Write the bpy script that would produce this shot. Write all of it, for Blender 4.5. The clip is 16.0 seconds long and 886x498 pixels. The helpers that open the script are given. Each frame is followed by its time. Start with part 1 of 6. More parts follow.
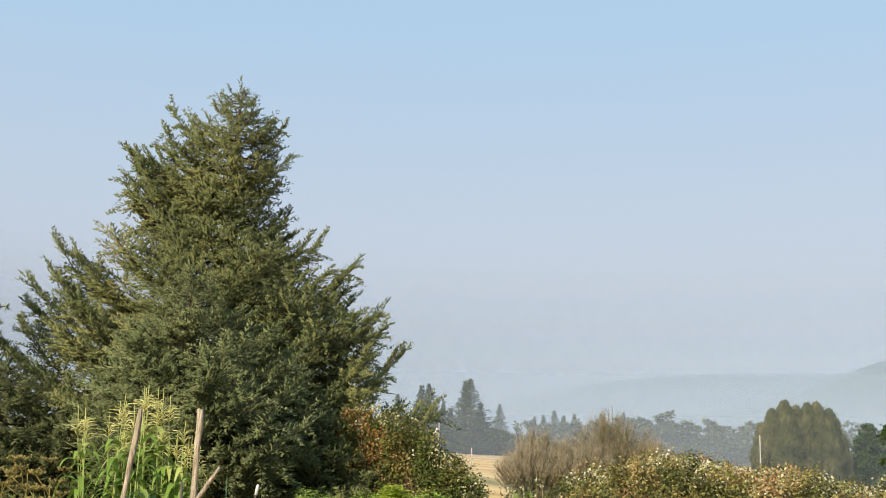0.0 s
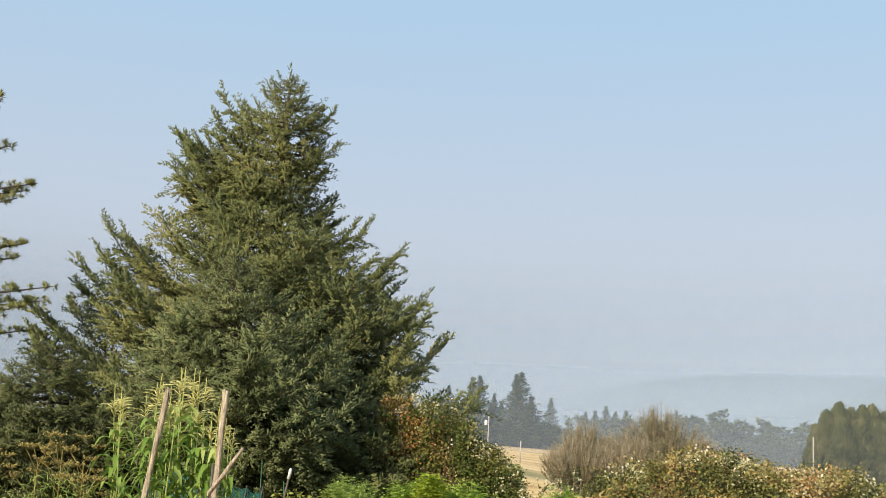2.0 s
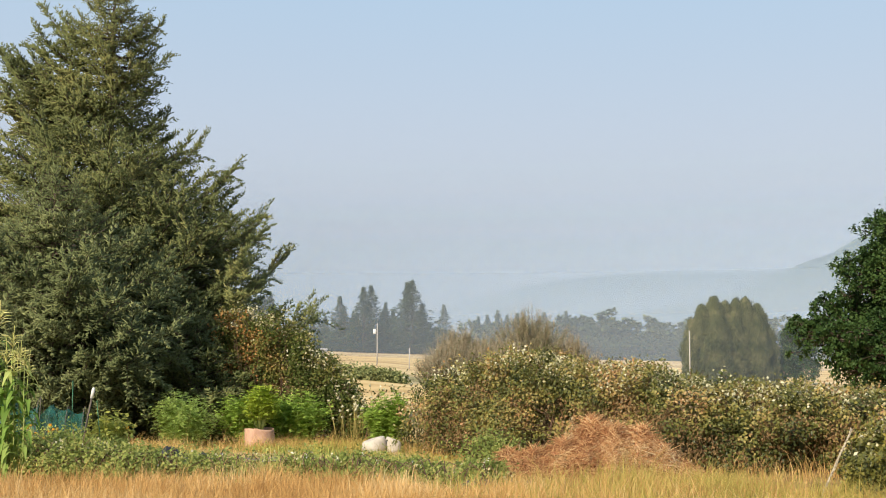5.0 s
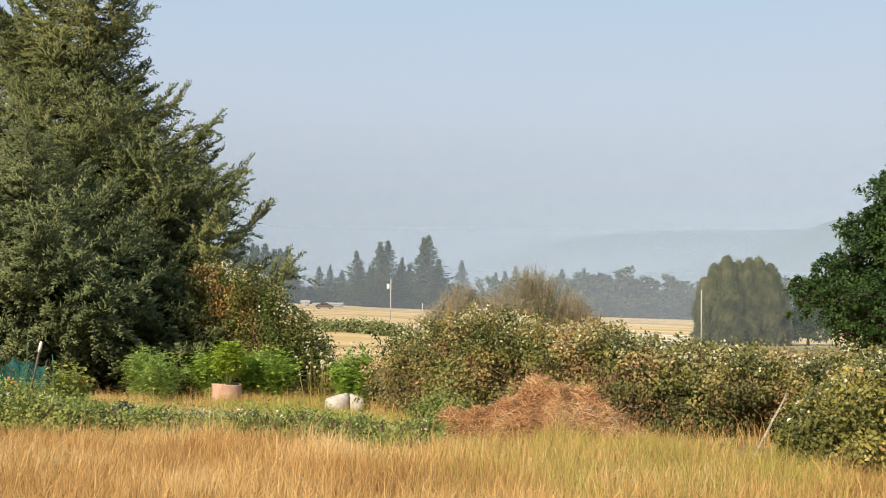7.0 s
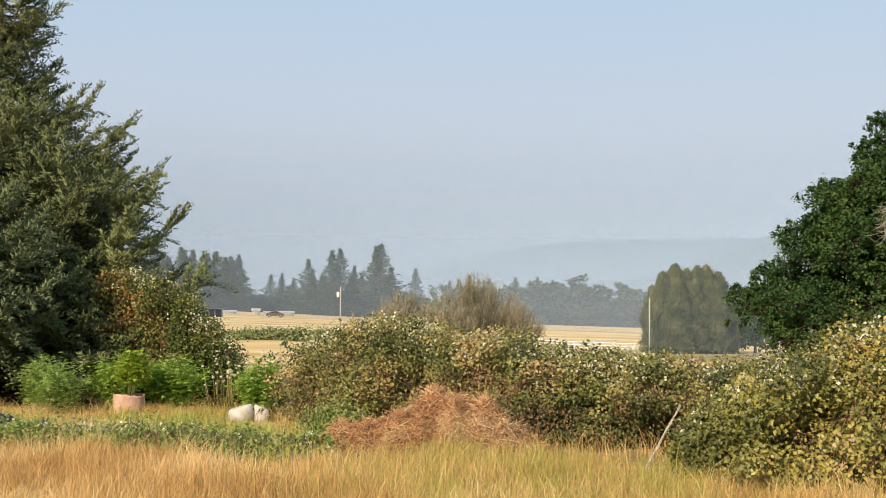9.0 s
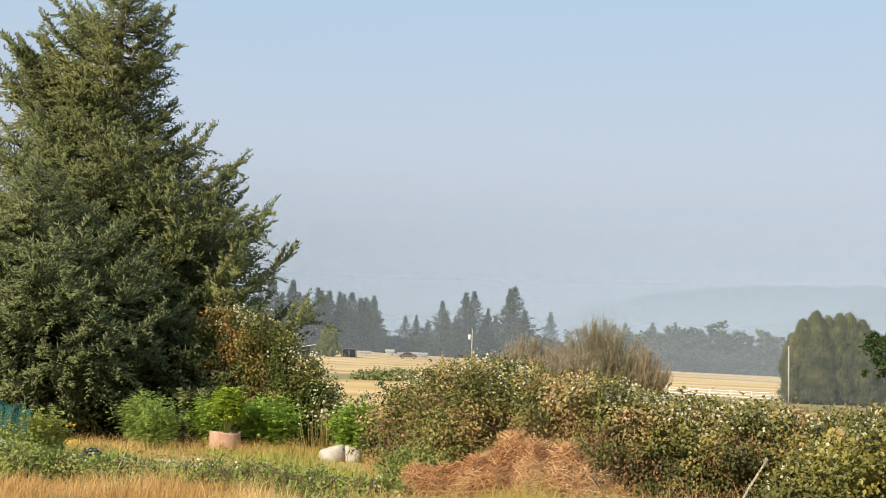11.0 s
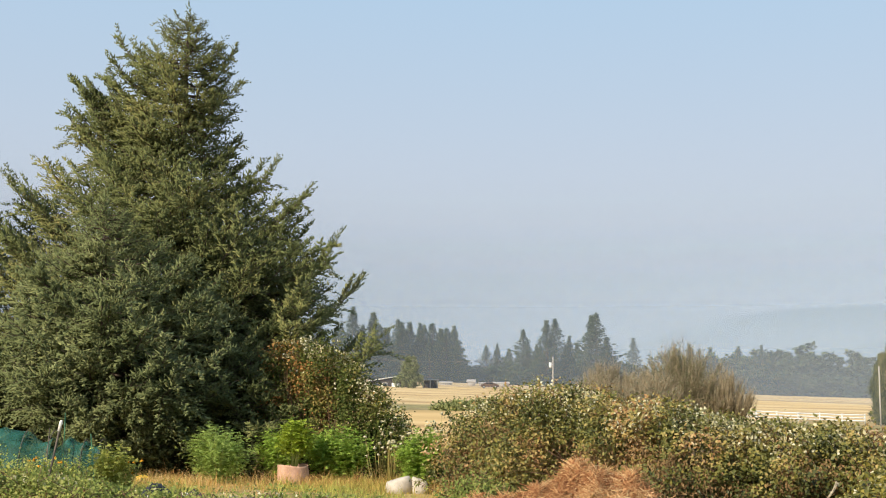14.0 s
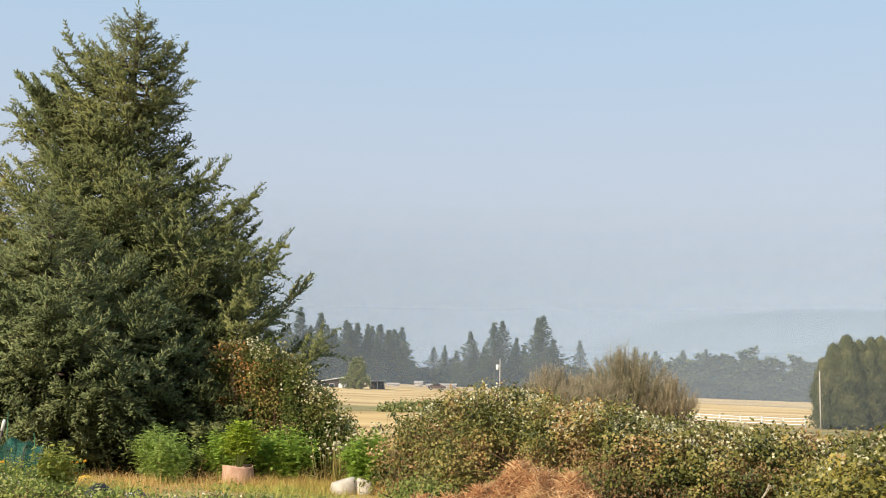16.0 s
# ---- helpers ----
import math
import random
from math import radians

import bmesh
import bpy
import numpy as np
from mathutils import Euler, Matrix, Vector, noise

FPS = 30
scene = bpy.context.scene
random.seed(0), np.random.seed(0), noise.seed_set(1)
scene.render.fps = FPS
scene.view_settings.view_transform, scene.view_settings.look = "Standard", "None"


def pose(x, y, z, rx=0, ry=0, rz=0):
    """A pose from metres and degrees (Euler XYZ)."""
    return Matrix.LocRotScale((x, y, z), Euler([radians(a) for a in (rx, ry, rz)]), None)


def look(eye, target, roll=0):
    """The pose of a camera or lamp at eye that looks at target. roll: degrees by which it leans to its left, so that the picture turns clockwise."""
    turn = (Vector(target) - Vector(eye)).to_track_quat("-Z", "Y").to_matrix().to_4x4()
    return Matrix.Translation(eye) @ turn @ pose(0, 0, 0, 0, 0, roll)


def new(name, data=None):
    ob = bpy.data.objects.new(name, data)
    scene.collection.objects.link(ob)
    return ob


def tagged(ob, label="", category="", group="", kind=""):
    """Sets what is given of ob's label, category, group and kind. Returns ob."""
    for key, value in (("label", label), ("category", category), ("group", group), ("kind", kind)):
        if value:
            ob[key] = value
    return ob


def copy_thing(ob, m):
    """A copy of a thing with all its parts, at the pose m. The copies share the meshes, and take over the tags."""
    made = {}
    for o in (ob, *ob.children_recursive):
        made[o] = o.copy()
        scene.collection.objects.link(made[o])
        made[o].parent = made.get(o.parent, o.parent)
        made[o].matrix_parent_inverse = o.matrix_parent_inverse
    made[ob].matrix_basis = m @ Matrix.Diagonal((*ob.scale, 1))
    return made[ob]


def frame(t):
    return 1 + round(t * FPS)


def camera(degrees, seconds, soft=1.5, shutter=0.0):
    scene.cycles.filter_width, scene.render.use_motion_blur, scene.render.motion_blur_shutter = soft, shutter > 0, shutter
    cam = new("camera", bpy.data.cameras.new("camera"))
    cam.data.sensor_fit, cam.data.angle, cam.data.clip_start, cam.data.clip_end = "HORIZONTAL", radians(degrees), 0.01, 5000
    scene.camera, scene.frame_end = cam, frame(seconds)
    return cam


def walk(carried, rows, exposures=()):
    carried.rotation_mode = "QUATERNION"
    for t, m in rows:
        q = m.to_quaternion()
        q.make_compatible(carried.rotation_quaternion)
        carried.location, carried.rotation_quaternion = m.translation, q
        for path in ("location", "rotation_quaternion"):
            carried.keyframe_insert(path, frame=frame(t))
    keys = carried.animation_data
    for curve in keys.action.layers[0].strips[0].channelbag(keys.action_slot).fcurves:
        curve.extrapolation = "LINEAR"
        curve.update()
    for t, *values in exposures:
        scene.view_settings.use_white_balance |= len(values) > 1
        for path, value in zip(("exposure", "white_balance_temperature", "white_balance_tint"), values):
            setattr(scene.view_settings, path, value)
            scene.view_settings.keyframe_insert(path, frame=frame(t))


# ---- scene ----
cam = camera(41.4, 16.0, soft=1.0)
PATH = [
    (0, (-4.651, 0.353, 1.4), (-4.435, 2.31, 1.754), 0.8),
    (0.5, (-4.483, 0.403, 1.42), (-4.285, 2.363, 1.764), 1.3),
    (1, (-4.386, 0.339, 1.41), (-4.217, 2.303, 1.745), 1.9),
    (1.5, (-4.376, 0.359, 1.389), (-4.234, 2.326, 1.723), 2.2),
    (2, (-4.361, 0.428, 1.364), (-4.238, 2.396, 1.702), 2.5),
    (2.5, (-4.262, 0.386, 1.395), (-4.136, 2.353, 1.733), 2.8),
    (3, (-4.032, 0.748, 1.442), (-3.87, 2.713, 1.773), 2.3),
    (3.5, (-3.731, 0.546, 1.424), (-3.513, 2.511, 1.729), 1.3),
    (4, (-3.436, 0.474, 1.373), (-3.161, 2.437, 1.638), 0.2),
    (4.5, (-3.17, 0.378, 1.372), (-2.855, 2.341, 1.592), -0.4),
    (6.8, (-1.897, 0.309, 1.449), (-1.626, 2.287, 1.572), 0.4),
    (7, (-1.781, 0.377, 1.439), (-1.505, 2.355, 1.552), 0.5),
    (7.5, (-1.488, 0.426, 1.44), (-1.17, 2.398, 1.535), 0.5),
    (8, (-1.209, 0.75, 1.416), (-0.838, 2.714, 1.504), 0.1),
    (8.2, (-1.143, 0.767, 1.434), (-0.761, 2.728, 1.525), -0.0),
    (10.3, (-0.148, 1.417, 1.421), (0.057, 3.398, 1.61), 1.5),
    (10.5, (-0.089, 1.428, 1.41), (0.089, 3.41, 1.602), 1.5),
    (11, (0.075, 1.463, 1.418), (0.192, 3.449, 1.615), 1.6),
    (11.5, (0.271, 1.578, 1.417), (0.327, 3.567, 1.623), 1.6),
    (12, (0.35, 1.604, 1.408), (0.357, 3.592, 1.625), 1.3),
    (12.5, (0.359, 1.692, 1.414), (0.335, 3.678, 1.643), 1.1),
    (13, (0.375, 1.693, 1.405), (0.34, 3.678, 1.643), 0.6),
    (13.5, (0.398, 1.667, 1.381), (0.367, 3.652, 1.624), 0.3),
    (14, (0.425, 1.71, 1.399), (0.406, 3.695, 1.644), 0.3),
    (14.5, (0.435, 1.694, 1.387), (0.436, 3.678, 1.635), 0.3),
    (15, (0.442, 1.679, 1.399), (0.467, 3.662, 1.652), 0.4),
    (15.5, (0.454, 1.558, 1.392), (0.504, 3.541, 1.645), 0.6),
    (16, (0.453, 1.513, 1.41), (0.521, 3.496, 1.658), 0.7),
]
walk(cam, [(t, look(eye, target, roll)) for t, eye, target, roll in PATH])

# ---------------------------------------------------------------- world and sun
TO_SUN = Vector((-0.64, -0.80, 0.63)).normalized()
world = bpy.data.worlds.new("world")
scene.world = world
world.use_nodes = True
wn = world.node_tree.nodes
sky = wn.new("ShaderNodeTexSky")
sky.sky_type = "NISHITA"
sky.sun_disc = False
sky.sun_elevation = math.asin(TO_SUN.z)
sky.sun_rotation = math.atan2(TO_SUN.x, TO_SUN.y)
sky.altitude, sky.air_density, sky.dust_density, sky.ozone_density = 50, 1.6, 2.0, 1.2
wn["Background"].inputs["Strength"].default_value = 0.012
world.node_tree.links.new(sky.outputs[0], wn["Background"].inputs["Color"])
# smoke in the air: lavender grey near the horizon, pale blue above
wl = world.node_tree.links
way = wn.new("ShaderNodeTexCoord")
height_of = wn.new("ShaderNodeSeparateXYZ")
smoke_tint = wn.new("ShaderNodeValToRGB")
for k, (p, col) in enumerate(((0.0, (0.40, 0.405, 0.45)), (0.16, (0.39, 0.43, 0.505)), (0.36, (0.31, 0.435, 0.57)), (1.0, (0.23, 0.36, 0.52)))):
    e = smoke_tint.color_ramp.elements[k] if k < 2 else smoke_tint.color_ramp.elements.new(p)
    e.position, e.color = p, (*col, 1)
smoky = wn.new("ShaderNodeBackground")
both_skies = wn.new("ShaderNodeAddShader")
wl.new(way.outputs["Generated"], height_of.inputs[0])
wl.new(height_of.outputs["Z"], smoke_tint.inputs["Fac"])
wl.new(smoke_tint.outputs["Color"], smoky.inputs["Color"])
smoky.inputs["Strength"].default_value = 1.07
wl.new(wn["Background"].outputs[0], both_skies.inputs[0])
wl.new(smoky.outputs[0], both_skies.inputs[1])
wl.new(both_skies.outputs[0], wn["World Output"].inputs["Surface"])
sun = new("sun", bpy.data.lights.new("sun", "SUN"))
sun.data.energy, sun.data.angle, sun.data.color = 5.0, radians(1.2), (1.0, 0.87, 0.68)
sun.matrix_world = look((0, 0, 60), Vector((0, 0, 60)) - TO_SUN)
scene.view_settings.exposure = 0.3

rng = np.random.default_rng(7)


# ---------------------------------------------------------------- helpers
def mesh_of(name, verts, faces, mats):
    """A mesh from arrays: faces is an (m, k) array or a list of such arrays."""
    me = bpy.data.meshes.new(name)
    groups = faces if isinstance(faces, list) else [faces]
    groups = [np.atleast_2d(np.asarray(f, dtype=np.int32)) for f in groups if len(f)]
    verts = np.asarray(verts, dtype=np.float32).reshape(-1, 3)
    loops = np.concatenate([f.ravel() for f in groups])
    sizes = np.concatenate([np.full(len(f), f.shape[1], dtype=np.int32) for f in groups])
    starts = np.concatenate([[0], np.cumsum(sizes)[:-1]]).astype(np.int32)
    me.vertices.add(len(verts))
    me.vertices.foreach_set("co", verts.ravel())
    me.loops.add(len(loops))
    me.loops.foreach_set("vertex_index", loops)
    me.polygons.add(len(sizes))
    me.polygons.foreach_set("loop_start", starts)
    me.polygons.foreach_set("loop_total", sizes)
    me.update(calc_edges=True)
    me.validate()
    me.materials.append(mats)
    return me


def smooth(ob):
    ob.data.polygons.foreach_set("use_smooth", np.ones(len(ob.data.polygons), dtype=bool))
    return ob


class Heap:
    """Gathers vertices and faces of many small pieces for one mesh."""

    def __init__(self):
        self.v, self.f, self.n = [], {}, 0

    def add(self, v, f):
        v = np.asarray(v, dtype=np.float64).reshape(-1, 3)
        f = np.asarray(f, dtype=np.int64)
        self.f.setdefault(f.shape[1], []).append(f + self.n)
        self.v.append(v)
        self.n += len(v)
        return self

    def mesh(self, name, mat):
        return mesh_of(name, np.concatenate(self.v), [np.concatenate(f) for f in self.f.values()], mat)


def thing(name, x, y, z, label, category, group="", kind=""):
    ob = new(name)
    ob.location = (x, y, z)
    ob.empty_display_size = 0.2
    return tagged(ob, label, category, group, kind)


def part(name, heap, mat, parent, label="", kind="", soft=False):
    """One mesh object under a thing or a part, in the parent's own coordinates."""
    if isinstance(heap, Heap):
        me = heap.mesh(name, mat)
    else:
        me = bpy.data.meshes.new(name)
        heap.to_mesh(me)
        heap.free()
        me.materials.append(mat)
    ob = new(name, me)
    ob.parent = parent
    if soft:
        smooth(ob)
    return tagged(ob, label=label, kind=kind)


def unit(a):
    return a / np.maximum(np.linalg.norm(a, axis=-1, keepdims=True), 1e-9)


def frames(d):
    """Two unit vectors across each direction."""
    d = unit(d)
    up = np.where(np.abs(d[:, 2:3]) > 0.95, np.array([[1.0, 0, 0]]), np.array([[0, 0, 1.0]]))
    s = unit(np.cross(d, up))
    return s, np.cross(s, d)


def spindles(heap, base, d, length, thick):
    """Needle-covered shoots: three-sided tapering tufts from base along d."""
    d = unit(d)
    s, n = frames(d)
    k = len(base)
    length, thick = np.broadcast_to(length, k)[:, None], np.broadcast_to(thick, k)[:, None]
    mid = base + d * length * 0.25
    ring = [mid + thick * (math.cos(a) * s + math.sin(a) * n) for a in (1.57, 3.67, 5.76)]
    v = np.stack([*ring, base + d * length], axis=1)
    f = np.array([[0, 1, 3], [1, 2, 3], [2, 0, 3]])
    heap.add(v, (f[None] + 4 * np.arange(k)[:, None, None]).reshape(-1, 3))


def leaves(heap, base, d, n, length, width, fold=0.18, widest=0.45):
    """Folded leaves of four corners from base along d, facing n."""
    d = unit(d)
    s = unit(np.cross(d, n))
    n = np.cross(s, d)
    k = len(base)
    length, width = np.broadcast_to(length, k)[:, None], np.broadcast_to(width, k)[:, None]
    a = base + d * length * widest + s * width * 0.5 + n * width * fold
    b = base + d * length * widest - s * width * 0.5 + n * width * fold
    v = np.stack([base, a, base + d * length - n * width * fold, b], axis=1)
    f = np.array([[0, 1, 2], [0, 2, 3]])
    heap.add(v, (f[None] + 4 * np.arange(k)[:, None, None]).reshape(-1, 3))


def blades(heap, base, lean, height, width):
    """Grass blades: narrow, bent in the upper half."""
    k = len(base)
    height, width = np.broadcast_to(height, k)[:, None], np.broadcast_to(width, k)[:, None]
    turn = rng.uniform(0, 2 * math.pi, k)
    s = np.stack([np.cos(turn), np.sin(turn), np.zeros(k)], axis=1)
    up = np.array([[0, 0, 1.0]])
    mid = base + up * height * 0.6 + lean * height * 0.3
    tip = base + up * height * 0.95 + lean * height
    v = np.stack([base - s * width / 2, base + s * width / 2, mid + s * width * 0.4, mid - s * width * 0.4, tip], axis=1)
    i = 5 * np.arange(k)[:, None]
    heap.add(v, np.concatenate([i + [[0, 1, 2]], i + [[0, 2, 3]], i + [[3, 2, 4]]]))


def tubes(heap, a, b, ra, rb, sides=4):
    """Straight tapered sticks from a to b."""
    a, b = np.asarray(a, float).reshape(-1, 3), np.asarray(b, float).reshape(-1, 3)
    k = len(a)
    s, n = frames(b - a)
    ra, rb = np.broadcast_to(ra, k)[:, None], np.broadcast_to(rb, k)[:, None]
    ang = [2 * math.pi * i / sides for i in range(sides)]
    v = np.stack([a + ra * (math.cos(t) * s + math.sin(t) * n) for t in ang] + [b + rb * (math.cos(t) * s + math.sin(t) * n) for t in ang], axis=1)
    f = np.array([[i, (i + 1) % sides, sides + (i + 1) % sides, sides + i] for i in range(sides)])
    heap.add(v, (f[None] + 2 * sides * np.arange(k)[:, None, None]).reshape(-1, 4))
    caps = np.array([list(range(sides))[::-1], list(range(sides, 2 * sides))])
    heap.add(np.zeros((0, 3)), (caps[None] + 2 * sides * np.arange(k)[:, None, None]).reshape(-1, sides) - 2 * sides * k)


def pipe(heap, pts, radii, sides=8):
    """A bent tapered pipe through points, closed at both ends."""
    pts = np.asarray(pts, float)
    d = np.gradient(pts, axis=0)
    s, n = frames(d)
    radii = np.broadcast_to(radii, len(pts))
    v = np.concatenate([p + r * np.stack([math.cos(t) * a + math.sin(t) * b for t in np.linspace(0, 2 * math.pi, sides, endpoint=False)])
                        for p, r, a, b in zip(pts, radii, s, n)])
    f = [[j * sides + i, j * sides + (i + 1) % sides, (j + 1) * sides + (i + 1) % sides, (j + 1) * sides + i] for j in range(len(pts) - 1) for i in range(sides)]
    heap.add(v, f)
    m = len(pts) * sides
    caps = np.array([list(range(sides))[::-1], list(range(m - sides, m))])
    heap.add(np.zeros((0, 3)), caps - m)


def block(heap, x0, x1, y0, y1, z0, z1):
    v = [(x, y, z) for z in (z0, z1) for y in (y0, y1) for x in (x0, x1)]
    heap.add(v, [[0, 2, 3, 1], [4, 5, 7, 6], [0, 1, 5, 4], [2, 6, 7, 3], [0, 4, 6, 2], [1, 3, 7, 5]])


# ---------------------------------------------------------------- materials
def material(name):
    m = bpy.data.materials.new(name)
    m.use_nodes = True
    return m, m.node_tree.nodes, m.node_tree.links, m.node_tree.nodes["Principled BSDF"]


def ramp_node(nodes, stops, mode="LINEAR"):
    r = nodes.new("ShaderNodeValToRGB")
    r.color_ramp.interpolation = mode
    while len(r.color_ramp.elements) < len(stops):
        r.color_ramp.elements.new(0.5)
    for e, (p, c) in zip(r.color_ramp.elements, stops):
        e.position, e.color = p, (*c, 1)
    return r


def foliage(name, stops, rough=0.6, through_light=0.25, patch=1.2, patch_amount=0.35, mode="LINEAR", per_object=False, spec=0.08, grain=1.0):
    """Leaves: each island takes a shade of the ramp; a slow noise shifts whole patches."""
    m, nodes, links, bsdf = material(name)
    geo = nodes.new("ShaderNodeNewGeometry")
    tex = nodes.new("ShaderNodeTexNoise")
    co = nodes.new("ShaderNodeTexCoord")
    tex.inputs["Scale"].default_value = patch
    tex.inputs["Detail"].default_value = 3
    links.new(co.outputs["Object"], tex.inputs["Vector"])
    shift = nodes.new("ShaderNodeMath")
    shift.operation = "MULTIPLY_ADD"
    shift.inputs[1].default_value = patch_amount * 2.2
    shift.inputs[2].default_value = -patch_amount * 1.1
    links.new(tex.outputs["Fac"], shift.inputs[0])
    add = nodes.new("ShaderNodeMath")
    add.use_clamp = True
    own = nodes.new("ShaderNodeMath")
    own.operation = "MULTIPLY_ADD"
    own.inputs[1].default_value, own.inputs[2].default_value = grain, (1 - grain) * 0.45
    links.new(geo.outputs["Random Per Island"], own.inputs[0])
    links.new(own.outputs[0], add.inputs[0])
    links.new(shift.outputs[0], add.inputs[1])
    source = add
    if per_object:
        info = nodes.new("ShaderNodeObjectInfo")
        more = nodes.new("ShaderNodeMath")
        more.operation = "MULTIPLY_ADD"
        more.inputs[1].default_value = 0.4
        links.new(info.outputs["Random"], more.inputs[0])
        links.new(add.outputs[0], more.inputs[2])
        less = nodes.new("ShaderNodeMath")
        less.inputs[1].default_value = -0.2
        less.use_clamp = True
        links.new(more.outputs[0], less.inputs[0])
        source = less
    ramp = ramp_node(nodes, stops, mode)
    links.new(source.outputs[0], ramp.inputs["Fac"])
    links.new(ramp.outputs["Color"], bsdf.inputs["Base Color"])
    bsdf.inputs["Roughness"].default_value = rough
    bsdf.inputs["Specular IOR Level"].default_value = spec
    if through_light:
        tr = nodes.new("ShaderNodeBsdfTranslucent")
        links.new(ramp.outputs["Color"], tr.inputs["Color"])
        mix = nodes.new("ShaderNodeMixShader")
        mix.inputs[0].default_value = through_light
        links.new(bsdf.outputs[0], mix.inputs[1])
        links.new(tr.outputs[0], mix.inputs[2])
        links.new(mix.outputs[0], nodes["Material Output"].inputs["Surface"])
    return m


def surface(name, dark, light, scale=8.0, rough=0.8, bump=0.3, detail=6, stretch=(1, 1, 1), metal=0.0, fine=60.0, spec=0.3):
    """A plain weathered surface: two noises for stain and grain, with a bump."""
    m, nodes, links, bsdf = material(name)
    co = nodes.new("ShaderNodeTexCoord")
    mp = nodes.new("ShaderNodeMapping")
    mp.inputs["Scale"].default_value = stretch
    links.new(co.outputs["Object"], mp.inputs["Vector"])
    a, b = nodes.new("ShaderNodeTexNoise"), nodes.new("ShaderNodeTexNoise")
    a.inputs["Scale"].default_value, a.inputs["Detail"].default_value = scale, detail
    b.inputs["Scale"].default_value, b.inputs["Detail"].default_value = fine, 2
    for t in (a, b):
        links.new(mp.outputs[0], t.inputs["Vector"])
    both = nodes.new("ShaderNodeMath")
    both.operation = "MULTIPLY_ADD"
    both.inputs[1].default_value = 0.4
    links.new(b.outputs["Fac"], both.inputs[0])
    links.new(a.outputs["Fac"], both.inputs[2])
    ramp = ramp_node(nodes, [(0.45, dark), (0.95, light)])
    links.new(both.outputs[0], ramp.inputs["Fac"])
    links.new(ramp.outputs["Color"], bsdf.inputs["Base Color"])
    bsdf.inputs["Roughness"].default_value = rough
    bsdf.inputs["Metallic"].default_value = metal
    bsdf.inputs["Specular IOR Level"].default_value = spec
    if bump:
        bp = nodes.new("ShaderNodeBump")
        bp.inputs["Strength"].default_value = bump
        bp.inputs["Distance"].default_value = 0.02
        links.new(both.outputs[0], bp.inputs["Height"])
        links.new(bp.outputs[0], bsdf.inputs["Normal"])
    return m


SPRUCE = foliage("spruce_needles", [(0.0, (0.044, 0.06, 0.025)), (0.5, (0.142, 0.162, 0.061)), (0.85, (0.25, 0.242, 0.09)), (1.0, (0.4, 0.3, 0.12))], 0.6, 0.03, 0.5, 0.65, grain=0.38)
BLUE_SPRUCE = foliage("blue_spruce_needles", [(0.0, (0.042, 0.058, 0.026)), (0.5, (0.138, 0.162, 0.067)), (1.0, (0.31, 0.33, 0.15))], 0.6, 0.03, 0.7, 0.65, grain=0.38)
# Spruce needles again, with the shade over the left tree put into the colour.
SHADE_SPRUCE = foliage("shade_spruce_needles", [(0.0, (0.03, 0.04, 0.018)), (0.5, (0.085, 0.1, 0.04)), (1.0, (0.18, 0.18, 0.075))], 0.6, 0.03, 0.7, 0.5, grain=0.35)
PINE = foliage("pine_needles", [(0.0, (0.1, 0.12, 0.04)), (0.6, (0.24, 0.25, 0.075)), (1.0, (0.4, 0.36, 0.14))], 0.6, 0.15, 0.8)
FAR_FIR = foliage("fir_needles", [(0.0, (0.022, 0.038, 0.022)), (0.6, (0.045, 0.068, 0.036)), (1.0, (0.08, 0.10, 0.05))], 0.7, 0.08, 0.1, 0.3, per_object=True)
FAR_LEAF = foliage("woodland_leaves", [(0.0, (0.04, 0.065, 0.03)), (0.6, (0.075, 0.105, 0.045)), (1.0, (0.13, 0.14, 0.06))], 0.7, 0.15, 0.1, 0.3, per_object=True)
CEDAR = foliage("cedar_sprays", [(0.0, (0.035, 0.048, 0.024)), (0.45, (0.088, 0.1, 0.045)), (0.75, (0.15, 0.148, 0.07)), (1.0, (0.24, 0.2, 0.105))], 0.7, 0.1, 0.5, 0.7, grain=0.35)
MAPLE = foliage("maple_leaves", [(0.0, (0.017, 0.038, 0.012)), (0.5, (0.046, 0.085, 0.024)), (0.9, (0.105, 0.15, 0.04)), (1.0, (0.17, 0.21, 0.05))], 0.45, 0.2, 0.4, 0.5, grain=0.35)
BRAMBLE = foliage("bramble_leaves", [(0.0, (0.04, 0.048, 0.013)), (0.36, (0.12, 0.126, 0.03)), (0.54, (0.235, 0.208, 0.053)), (0.68, (0.385, 0.29, 0.1)), (0.8, (0.34, 0.185, 0.075)), (0.9, (0.43, 0.26, 0.12)), (1.0, (0.6, 0.48, 0.28))], 0.45, 0.16, 1.0, 0.95, grain=0.28, spec=0.3)
NEAR_BRAMBLE = foliage("near_bramble_leaves", [(0.0, (0.043, 0.05, 0.013)), (0.35, (0.12, 0.122, 0.028)), (0.58, (0.25, 0.22, 0.047)), (0.75, (0.42, 0.335, 0.075)), (0.86, (0.3, 0.17, 0.062)), (1.0, (0.46, 0.35, 0.185))], 0.42, 0.2, 1.1, 0.9, grain=0.3, spec=0.3)
# Yellow-green plants; the left garden's extra brightness is put into this colour.
GARDEN = foliage("lightened_garden_leaves", [(0.0, (0.18, 0.235, 0.05)), (0.5, (0.46, 0.48, 0.12)), (1.0, (0.74, 0.66, 0.23))], 0.6, 0.42, 1.2, 0.4, grain=0.6)
WEED = foliage("weed_leaves", [(0.0, (0.11, 0.15, 0.04)), (0.5, (0.28, 0.335, 0.09)), (1.0, (0.5, 0.48, 0.17))], 0.6, 0.4, 1.0, 0.5, grain=0.5)
